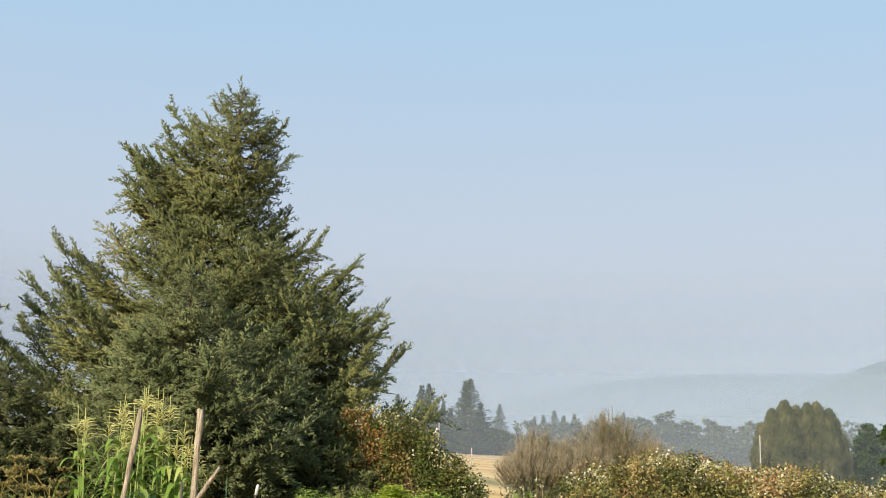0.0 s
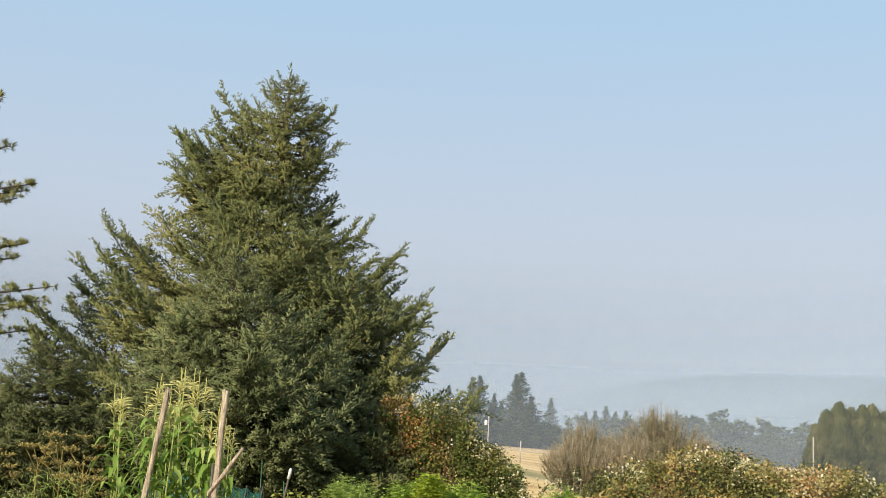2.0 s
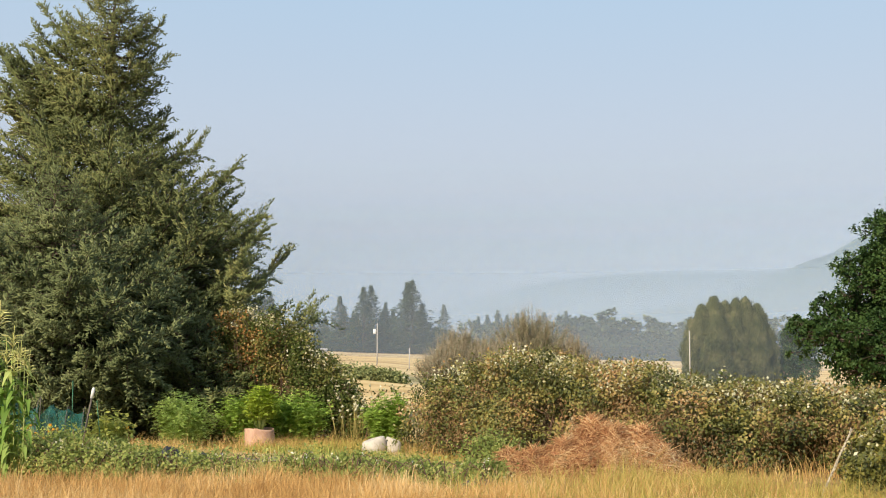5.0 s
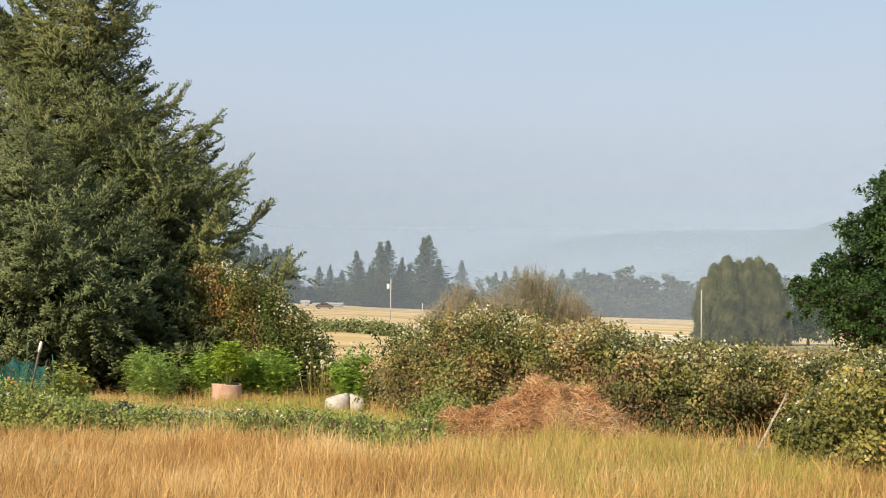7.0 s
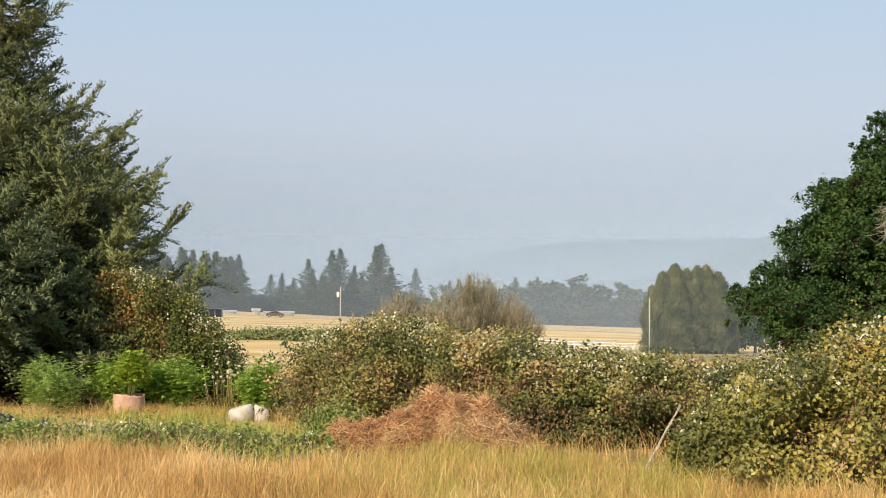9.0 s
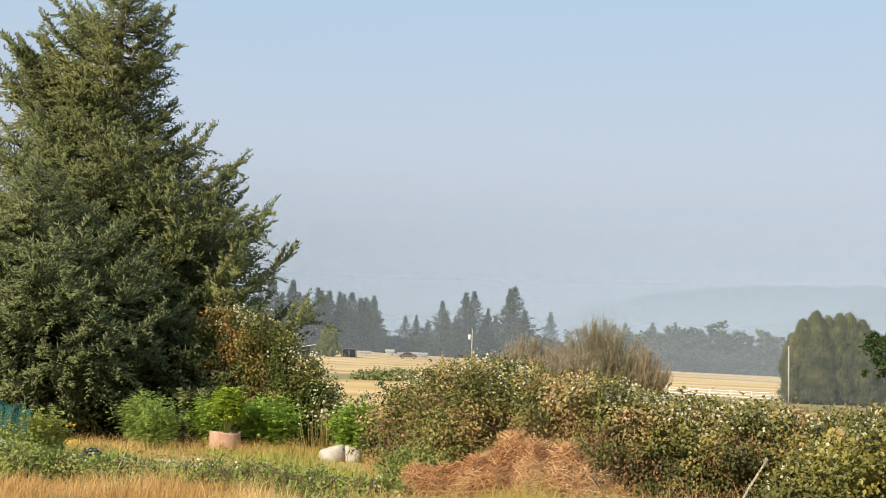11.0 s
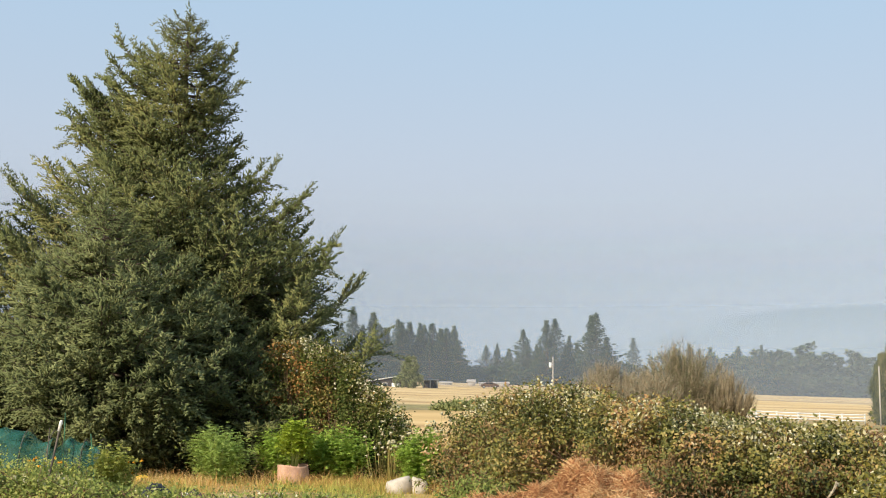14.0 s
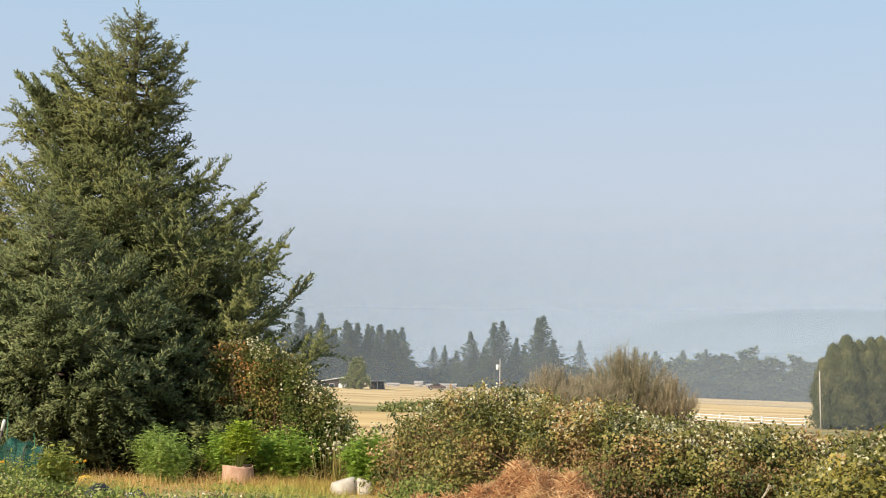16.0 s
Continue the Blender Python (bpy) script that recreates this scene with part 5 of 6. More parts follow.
def rough_post(name, pts, radii, label, seed):
    """A split weathered post with knots and a crooked grain."""
    r = np.random.default_rng(seed)
    pts = np.asarray(pts, float)
    ob = thing(name, *pts[0], label, "post")
    t = np.linspace(0, 1, 14)
    q = np.column_stack([np.interp(t, np.linspace(0, 1, len(pts)), pts[:, k]) for k in range(3)]) - pts[0]
    q[1:-1, :2] += r.normal(0, 0.3 * min(radii), (12, 2))
    rad = np.interp(t, (0, 1), radii)
    sides = 7
    facet = 1 + r.normal(0, 0.34, sides)
    d = np.gradient(q, axis=0)
    s, n = frames(d)
    v = np.concatenate([[p + rr * facet[k] * (1 + r.normal(0, 0.2)) * (math.cos(6.283 * k / sides) * a + math.sin(6.283 * k / sides) * b) for k in range(sides)]
                        for p, rr, a, b in zip(q, rad, s, n)])
    v[-sides:, 2] += r.normal(0, 0.9 * rad[-1], sides)
    f = [[i * sides + k, i * sides + (k + 1) % sides, (i + 1) * sides + (k + 1) % sides, (i + 1) * sides + k] for i in range(13) for k in range(sides)]
    h = Heap()
    h.add(v, f)
    h.add(np.zeros((0, 3)), np.array([list(range(sides))[::-1], list(range(13 * sides, 14 * sides))]) - 14 * sides)
    part("shaft", h, OLD_WOOD, ob)
    return ob


rough_post("wooden_post", [(-5.83, 12.8, -0.36), (-5.78, 12.8, 1.885)], (0.037, 0.03), "split grey-brown fence post standing before the corn", 1)
rough_post("leaning_post", [(-6.8, 13.3, -0.37), (-6.63, 13.3, 0.7), (-6.47, 13.32, 1.88)], (0.033, 0.022), "weathered post leaning before the corn", 2)
rough_post("leaning_branch", [(-5.96, 12.6, -0.36), (-5.87, 12.6, 0.8), (-5.54, 12.55, 1.28)], (0.022, 0.013), "short weathered branch leaning on the post", 3)
rough_post("leaning_pole", [(3.72, 13.7, -0.36), (4.42, 14.15, 0.5)], (0.016, 0.012), "thin bleached pole leaning into the brambles", 4)

# ---------------------------------------------------------------- netted garden beds
def netted_bed(x, y, w, d, h, seed):
    """A planting bed under teal netting drawn over hoops."""
    ob = thing("netted_bed", x, y, float(land(x, y)) - 0.02, "low garden bed draped in teal netting over hoops", "garden bed", "netted beds")
    net, hoop = Heap(), Heap()
    n, k = 20, 14
    th = np.linspace(0, math.pi, k)
    rows = []
    for j in range(n):
        t = j / (n - 1)
        sag = 1 - 0.09 * math.sin(math.pi * ((t * 3) % 1)) - 0.06 * math.sin(9 * t + seed)
        edge = 0.72 + 0.28 * math.sin(math.pi * min(max(t, 0.06), 0.94)) ** 0.5
        rows.append(np.column_stack([np.full(k, (t - 0.5) * w), np.cos(th) * d / 2 * edge + 0.03 * np.sin(7 * t + 3 * th), np.sin(th) ** 0.8 * h * sag * edge + 0.02 * np.sin(11 * t + 5 * th) * np.sin(th)]))
    v = np.concatenate(rows)
    i = np.arange(n * k).reshape(n, k)
    net.add(v, np.stack([i[:-1, :-1], i[1:, :-1], i[1:, 1:], i[:-1, 1:]], axis=-1).reshape(-1, 4))
    part("netting", net, NET_SHEER, ob, soft=True)
    for t in (-0.5, -0.17, 0.17, 0.5):
        pts = [(t * w, math.cos(a) * d / 2 * 0.98, math.sin(a) ** 0.8 * h * 0.97) for a in np.linspace(0, math.pi, 12)]
        pipe(hoop, pts, 0.008, 6)
    part("hoops", hoop, DARK_METAL, ob)


NET_SHEER, _n, _l, _b = material("teal_netting")
_b.inputs["Base Color"].default_value = (0.02, 0.12, 0.09, 1)
_b.inputs["Roughness"].default_value = 0.6
_t = _n.new("ShaderNodeBsdfTransparent")
_m = _n.new("ShaderNodeMixShader")
_w = _n.new("ShaderNodeTexNoise")
_w.inputs["Scale"].default_value = 5.0
_r = ramp_node(_n, [(0.3, (0.3, 0.3, 0.3)), (0.7, (0.75, 0.75, 0.75))])
_l.new(_w.outputs["Fac"], _r.inputs["Fac"])
_l.new(_r.outputs["Color"], _m.inputs[0])
_l.new(_b.outputs[0], _m.inputs[1])
_l.new(_t.outputs[0], _m.inputs[2])
_l.new(_m.outputs[0], _n["Material Output"].inputs["Surface"])
netted_bed(-7.75, 23.8, 1.5, 1.2, 1.22, 1)
netted_bed(-6.7, 24.2, 0.95, 0.9, 1.02, 2)


def garden_stake(x, y, top, lean, mat, r0, label, cap=False):
    z = float(land(x, y))
    ob = thing("garden_stake", x, y, z - 0.05, label, "stake", "garden stakes")
    h = Heap()
    tip = (lean, 0, top - z + 0.05)
    pipe(h, [(0, 0, 0), (lean * 0.5, 0.004, tip[2] * 0.5), tip], r0, 6)
    part("shaft", h, mat, ob)
    if cap:
        h = Heap()
        pipe(h, [tuple(c * 0.9 for c in tip), tip, (tip[0] * 1.02, 0, tip[2] * 1.02)], [r0 * 1.6, r0 * 1.6, r0 * 0.9], 8)
        part("cap", h, WHITE_PAINT, ob, "white end cap")


garden_stake(-6.38, 17.0, 1.05, 0.02, DARK_METAL, 0.022, "short dark steel stake beside the corn")
garden_stake(-5.68, 19.34, 0.95, 0.25, DARK_METAL, 0.016, "rusty steel stake with a white painted tip", True)
garden_stake(-6.05, 21.4, 1.05, 0.0, STAKE_GREEN, 0.008, "thin green garden stake")
garden_stake(-5.55, 21.6, 0.7, -0.12, STAKE_GREEN, 0.008, "thin green garden stake leaning over")
garden_stake(-6.9, 23.0, 0.75, 0.05, DARK_METAL, 0.008, "thin dark garden stake")

r = np.random.default_rng(15)
for k, (x, y) in enumerate(((-6.9, 22.7), (-6.6, 22.6), (-6.35, 22.8), (-5.4, 22.9), (-9.9, 16.4), (-9.6, 16.5))):
    z = float(land(x, y))
    ob = thing("marigold", x, y, z, "leggy marigold with orange flower heads", "flower", "marigolds")
    st, fl = Heap(), Heap()
    n = 4
    tip = np.column_stack([r.normal(0, 0.14, n), r.normal(0, 0.1, n), r.uniform(0.35, 0.7, n)])
    tubes(st, tip * (0.1, 0.1, 0), tip, 0.006, 0.004, 4)
    for q in tip:
        m = 16
        spindles(fl, np.tile(q, (m, 1)), r.normal(0, 1, (m, 3)) + (0, 0, 0.6), 0.045, 0.014)
    lf = Heap()
    m = 160
    w = r.integers(0, n, m)
    leaves(lf, tip[w] * r.uniform(0.2, 0.9, m)[:, None], r.normal(0, 1, (m, 3)), r.normal(0, 1, (m, 3)) + (0, 0, 1), 0.07, 0.02)
    part("stemwork", st, CORN_STALK, ob)
    part("leaves", lf, WEED, ob, kind="stuff")
    part("flower_cluster", fl, MARIGOLD, ob, kind="stuff")


def squash(x, y, rx, label):
    ob = thing("squash", x, y, float(land(x, y)), label, "squash")
    bm = bmesh.new()
    bmesh.ops.create_uvsphere(bm, u_segments=24, v_segments=12, radius=1)
    for v in bm.verts:
        a = math.atan2(v.co.y, v.co.z)
        v.co = Vector((v.co.x * rx * (1.0 + 0.2 * v.co.x), v.co.y * rx * 0.55 * (1 + 0.05 * math.cos(8 * a)), v.co.z * rx * 0.5 * (1 + 0.05 * math.cos(8 * a)) + rx * 0.47))
    part("fruit", bm, YELLOW_PLASTIC, ob, soft=True)
    h = Heap()
    pipe(h, [(-rx * 0.8, 0, rx * 0.47), (-rx * 1.0, 0, rx * 0.6), (-rx * 1.15, 0.02, rx * 0.62)], [0.02, 0.014, 0.014], 6)
    part("stem", h, CORN_STALK, ob)


squash(-6.0, 26.2, 0.17, "bright yellow squash lying by the spruce")


def plastic_sheet(x, y, w, d, h, seed, mat, name, label):
    """A crumpled sheet lying on the ground."""
    ob = thing(name, x, y, float(land(x, y)) + 0.01, label, "plastic sheet")
    n = 26
    xs, ys = np.meshgrid(np.linspace(-w / 2, w / 2, n), np.linspace(-d / 2, d / 2, n))
    zs = np.array([[abs(noise.noise((a * 4, b * 4, seed))) + 0.5 * abs(noise.noise((a * 11, b * 11, seed + 3))) for a, b in zip(ra, rb)] for ra, rb in zip(xs, ys)]) * h
    bulge = np.exp(-((xs + w * 0.2) / (w * 0.25)) ** 2 - (ys / (d * 0.3)) ** 2) * h
    hp = Heap()
    i = np.arange(n * n).reshape(n, n)
    hp.add(np.stack([xs + 0.05 * np.sin(9 * ys), ys + 0.06 * np.sin(7 * xs), zs + bulge], axis=-1), np.stack([i[:-1, :-1], i[:-1, 1:], i[1:, 1:], i[1:, :-1]], axis=-1).reshape(-1, 4))
    part("sheet", hp, mat, ob, soft=True)


plastic_sheet(-4.15, 20.9, 0.9, 0.7, 0.22, 1, BLACK_PLASTIC, "plastic_sheet", "crumpled black plastic sheet among the weeds")
plastic_sheet(-3.3, 21.3, 1.6, 0.8, 0.05, 6, surface("grey_ground_cloth", (0.09, 0.08, 0.075), (0.24, 0.21, 0.18), 6, 0.8, 0.3), "ground_cloth", "worn grey ground cloth lying flat on soil")
plastic_sheet(0.35, 16.3, 1.0, 0.6, 0.06, 8, surface("dark_ground_cloth", (0.05, 0.05, 0.05), (0.16, 0.15, 0.14), 6, 0.8, 0.3), "ground_cloth", "dark ground cloth at the foot of the brush pile")
plastic_sheet(-8.15, 16.3, 0.6, 0.5, 0.55, 11, BAG_CLOTH, "plastic_sheet", "white plastic bag half hidden in weeds")
plastic_sheet(-5.0, 21.6, 0.5, 0.4, 0.14, 12, BLACK_PLASTIC, "plastic_sheet", "small heap of black plastic in the weeds")


def umbel_plant(x, y, H, seed):
    r = np.random.default_rng(seed)
    ob = thing("dill_plant", x, y, float(land(x, y)), "tall dill gone to yellow-brown seed", "plant", "dill gone to seed")
    st, um = Heap(), Heap()
    tubes(st, [(0, 0, 0)], [(0.02, 0, H * 0.9)], 0.009, 0.006, 5)
    for _ in range(8):
        z = H * r.uniform(0.45, 0.9)
        a = r.uniform(0, 6.28)
        q = np.array([0.32 * math.cos(a) * r.uniform(0.4, 1), 0.25 * math.sin(a), min(z + r.uniform(0.15, 0.4), H)])
        tubes(st, [(0.01, 0, z)], q[None], 0.005, 0.004, 4)
        n = 22
        b = r.uniform(0, 6.28, n)
        rim = q + np.column_stack([np.cos(b), np.sin(b), r.uniform(0.3, 0.7, n)]) * (0.11 * r.uniform(0.5, 1, n))[:, None]
        tubes(st, np.tile(q, (n, 1)), rim, 0.002, 0.0015, 3)
        for p in rim:
            spindles(um, np.tile(p, (4, 1)), r.normal(0, 0.6, (4, 3)) + (0, 0, 1), 0.028, 0.010)
    lf = Heap()
    m = 260
    p = np.column_stack([r.normal(0, 0.14, m), r.normal(0, 0.12, m), r.uniform(0.05, H * 0.7, m)])
    leaves(lf, p, r.normal(0, 1, (m, 3)) + (0, 0, 0.4), r.normal(0, 1, (m, 3)), 0.12, 0.012)
    part("stemwork", st, UMBEL, ob)
    part("leaves", lf, FEATHER, ob, kind="stuff")
    part("seed_umbel", um, UMBEL, ob, kind="stuff")


for k, (x, y, H) in enumerate(((-8.5, 17.3, 1.65), (-8.15, 17.1, 1.5), (-8.9, 17.6, 1.5), (-9.4, 17.4, 1.35), (-8.0, 16.6, 1.1), (-9.8, 17.9, 1.5), (-10.3, 17.5, 1.3))):
    umbel_plant(x, y, H, 300 + k)


def seed_stalks(x, y, seed, count, H):
    """Tall dry stalks with round pale seed heads."""
    r = np.random.default_rng(seed)
    ob = thing("seed_head_stalks", x, y, float(land(x, y)), "dry stalks with pale round seed heads by the hedge", "plant", "seed head stalks")
    st, hd = Heap(), Heap()
    tip = np.column_stack([r.normal(0, 0.28, count), r.normal(0, 0.2, count), H * r.uniform(0.7, 1.08, count)])
    tubes(st, tip * (0.7, 0.7, 0), tip, 0.006, 0.004, 4)
    for p in tip:
        m = 20
        spindles(hd, np.tile(p, (m, 1)), r.normal(0, 1, (m, 3)), 0.045, 0.014)
    part("stalk_tangle", st, UMBEL, ob, kind="stuff")
    part("seed_fluff", hd, PALE_HEAD, ob, kind="stuff")


seed_stalks(-0.95, 25.6, 1, 16, 0.85)
seed_stalks(-0.7, 26.0, 2, 12, 1.0)
seed_stalks(0.25, 25.6, 3, 8, 1.35)


def arching_cane(x, y, seed, reach, H):
    """One long bramble cane that arches over, with sparse leaves and cream tips."""
    r = np.random.default_rng(seed)
    ob = thing("bramble_cane", x, y, float(land(x, y)), "long arching bramble cane with sparse rusty leaves", "cane", "arching canes")
    wood, lf, pl = Heap(), Heap(), Heap()
    t = np.linspace(0, 1, 10)
    pts = np.column_stack([reach * t ** 1.6, 0.15 * np.sin(3 * t + seed), H * (1.5 * t - 0.5 * t ** 3)])
    pipe(wood, pts, np.linspace(0.011, 0.004, 10), 5)
    m = 46
    w = r.uniform(0.25, 1.0, m)
    p = np.column_stack([np.interp(w, t, pts[:, k]) for k in range(3)]) + r.normal(0, 0.05, (m, 3))
    leaves(lf, p, r.normal(0, 0.7, (m, 3)) + (0, 0, -0.4), r.normal(0, 0.5, (m, 3)) + (0, -0.5, 0.6), r.uniform(0.06, 0.1, m), r.uniform(0.04, 0.07, m))
    q = pts[-3:].repeat(4, axis=0) + r.normal(0, 0.05, (12, 3))
    leaves(pl, q, r.normal(0, 1, (12, 3)), r.normal(0, 0.5, (12, 3)) + (0, -0.6, 0.6), 0.06, 0.05)
    part("stem", wood, CANE, ob)
    part("leaves", lf, VINE, ob, kind="stuff")
    part("pale_leaves", pl, PALE_LEAF, ob, "cream leaves and petals", kind="stuff")


for k, (x, y, reach, H) in enumerate(((-1.3, 27.6, 0.5, 1.3), (-0.9, 27.3, -0.3, 1.1), (-0.5, 27.0, 0.45, 1.15), (0.3, 26.0, -0.35, 1.25), (0.6, 25.9, -0.3, 1.45), (0.75, 25.6, 0.2, 1.5), (2.4, 22.6, 0.5, 1.75), (5.2, 19.4, -0.4, 1.5), (7.4, 18.9, 0.4, 1.4))):
    arching_cane(x, y, 800 + k, reach, H)


# ---------------------------------------------------------------- grass
def meadow(name, label, mat, n, area, H, density_of, seed, w=0.006):
    r = np.random.default_rng(seed)
    x, y = r.uniform(area[0], area[1], n), r.uniform(area[2], area[3], n)
    tuft = np.array([noise.noise((a * 1.3, b * 1.3, seed)) for a, b in zip(x, y)])
    keep = r.uniform(0, 1, n) < density_of(x, y) * (0.75 + 0.5 * tuft)
    x, y, tuft = x[keep], y[keep], tuft[keep]
    base = np.column_stack([x, y, land(x, y) - 0.01])
    a = r.uniform(0, 6.283, len(x))
    bend = r.uniform(0.05, 0.95, len(x))
    hp = Heap()
    blades(hp, base, np.column_stack([np.cos(a) * bend + 0.05, np.sin(a) * bend, 0 * a]), H * np.where(r.uniform(0, 1, len(x)) < 0.06, r.uniform(1.0, 1.55, len(x)), r.uniform(0.35, 0.95, len(x))) * (1 + 0.6 * tuft), w * r.uniform(0.6, 1.4, len(x)))
    ob = new(name, hp.mesh(name, mat))
    return tagged(ob, label, "grass", kind="stuff")


def edge_y(x):
    """Where the tall dry grass ends, towards the garden and the hedge."""
    return np.interp(x, (-14, -4.5, -2.0, -0.4, 0.6, 3.2, 4.2, 5.2, 9), (18.6, 18.3, 17.9, 15.4, 15.6, 16.2, 14.2, 11.9, 11.3))


meadow("dry_grass", "tall dry golden grass", DRY_GRASS, 165000, (-9.0, 9.0, 8.6, 18.6), 0.31, lambda x, y: np.clip((edge_y(x) + 0.4 - y) / 0.8, 0, 1) * (1 - 0.55 * np.exp(-((x - 2.8) / 2.4) ** 2) * ease(10.5, 13, y)), 1, 0.006)
meadow("dry_grass", "tall dry golden grass round the viewpoint", DRY_GRASS, 26000, (-14, 14, -6, 8.0), 0.34, lambda x, y: 1.0 + 0 * x, 2)
meadow("yellow_green_grass", "yellow-green grass before the brush pile", GREEN_GRASS, 52000, (-1.0, 7.0, 10.0, 17.0), 0.34, lambda x, y: np.clip((edge_y(x) + 0.7 - y) / 0.8, 0, 1) * np.exp(-((x - 2.9) / 2.3) ** 2) * ease(9.8, 12.5, y), 3)
meadow("garden_grass", "patchy dry and green grass in the garden", DRY_GRASS, 34000, (-9.5, 1.0, 19.5, 28.5), 0.1, lambda x, y: 0.5 + 0.5 * ease(23.5, 25.5, y), 4)
meadow("garden_grass", "low green grass in the garden", GREEN_GRASS, 60000, (-9.5, 1.0, 18.5, 27.5), 0.12, lambda x, y: ease(0.35, 0.65, np.sin(x * 0.9 + 0.6 * y) * 0.3 + np.sin(1.3 * y - 0.5 * x) * 0.2 + 0.55), 5)
meadow("spruce_foot_grass", "dry grass tufts at the foot of the spruces", DRY_GRASS, 9000, (-9.0, 0.2, 24.6, 26.6), 0.34, lambda x, y: 0.25 + 0.75 * ease(0.35, 0.6, np.sin(x * 2.1) * 0.5 + 0.5), 7)
meadow("spruce_foot_grass", "yellow-green grass tufts before the spruces", GREEN_GRASS, 9000, (-9.0, 0.0, 23.6, 26.2), 0.3, lambda x, y: 0.2 + 0.8 * ease(0.45, 0.7, np.sin(x * 1.3 + 2 + 0.8 * y) * 0.5 + 0.5), 9)
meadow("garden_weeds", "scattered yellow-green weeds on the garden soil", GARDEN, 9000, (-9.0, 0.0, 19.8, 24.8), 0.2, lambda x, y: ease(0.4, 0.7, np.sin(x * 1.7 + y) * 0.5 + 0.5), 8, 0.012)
meadow("hedge_grass", "dry grass tufts at the foot of the hedge", DRY_GRASS, 16000, (0.0, 9.0, 15.8, 24.5), 0.38, lambda x, y: np.exp(-((y - (23.6 - 1.55 * np.clip(x, 0, 4.4))) / 0.8) ** 2), 6)


# ---------------------------------------------------------------- shrubs in the field
def twiggy_shrub(x, y, R, H, seed, label, mat, n_leaf):
    """A many-stemmed shrub, bare twigs fanning out above thin leaves."""
    r = np.random.default_rng(seed)
    ob = thing("bare_shrub", x, y, float(land(x, y)) - 0.05, label, "shrub", "shrubs in the field")
    wood, green = Heap(), Heap()
    n = 190
    az, sp = r.uniform(0, 6.283, n), r.uniform(0, 1, n) ** 0.6
    tip = np.column_stack([np.cos(az) * sp * R, np.sin(az) * sp * R * 0.8, H * (1 - 0.45 * sp ** 2) * r.uniform(0.72, 1.08, n)])
    foot = tip * (0.12, 0.12, 0)
    mid = foot + (tip - foot) * 0.5 + np.column_stack([0.1 * tip[:, :2], 0 * az])
    tubes(wood, foot, mid, 0.035, 0.02, 3)
    tubes(wood, mid, tip, 0.02, 0.008, 3)
    k = 26
    idx = np.repeat(np.arange(n), k)
    w = r.uniform(0.0, 0.95, n * k)
    b = mid[idx] + (tip - mid)[idx] * w[:, None]
    e = b + unit((tip - mid)[idx] + r.normal(0, 0.3, (n * k, 3)) * np.linalg.norm(tip - mid, axis=1)[idx][:, None] + (0, 0, 0.9)) * r.uniform(0.3, 1.0, n * k)[:, None]
    tubes(wood, b, e, 0.008, 0.004, 3)
    w = r.uniform(0, 1, n_leaf)
    j = r.integers(0, n * k, n_leaf)
    p = b[j] + (e - b)[j] * w[:, None] + r.normal(0, 0.08, (n_leaf, 3))
    low = r.uniform(0, 1, n_leaf) < 0.72
    jj = r.integers(0, n, n_leaf)
    p = np.where(low[:, None], foot[jj] + (mid - foot)[jj] * r.uniform(0.2, 1.1, n_leaf)[:, None] + r.normal(0, 0.25, (n_leaf, 3)), p)
    p[:, 2] = np.maximum(p[:, 2], 0.05)
    leaves(green, p, r.normal(0, 1, (n_leaf, 3)), r.normal(0, 1, (n_leaf, 3)) + (0, 0, 0.6), r.uniform(0.06, 0.14, n_leaf), r.uniform(0.03, 0.07, n_leaf))
    part("twig_tangle", wood, TWIG, ob, kind="stuff")
    part("leaves", green, mat, ob, kind="stuff")


twiggy_shrub(14.6, 75.0, 3.2, 5.5, 1, "large half-bare tan shrub with fanned twigs", BARE, 42000)
twiggy_shrub(10.3, 76.0, 2.6, 4.3, 2, "half-bare tan shrub beside the larger one", BARE, 16000)
twiggy_shrub(17.0, 74.0, 2.0, 3.6, 3, "low half-bare shrub at the clump's edge", BARE, 6000)
twiggy_shrub(9.0, 72.0, 2.4, 3.3, 4, "grey-green willow shrub in front of bare ones", WILLOW, 15000)
twiggy_shrub(12.0, 71.5, 2.4, 3.4, 5, "grey-green willow shrub with pale leaves", WILLOW, 15000)
for k, (x, y, R, H) in enumerate(((3.2, 124, 3.0, 1.0), (6.5, 123, 3.0, 1.2), (9.5, 122, 2.6, 1.0), (0.5, 126, 2.2, 0.8))):
    bramble("bramble_patch", [(x - R, y, 1.2, float(land(x, y)) + H * 0.7), (x, y - 0.3, 1.6, float(land(x, y)) + H), (x + R, y, 1.2, float(land(x, y)) + H * 0.7)],
            "low green thicket on the bank across the field", BANK_LEAF, 2600, 0.28, 500 + k, "bush", 20, 0, spread_leaf=0.25)


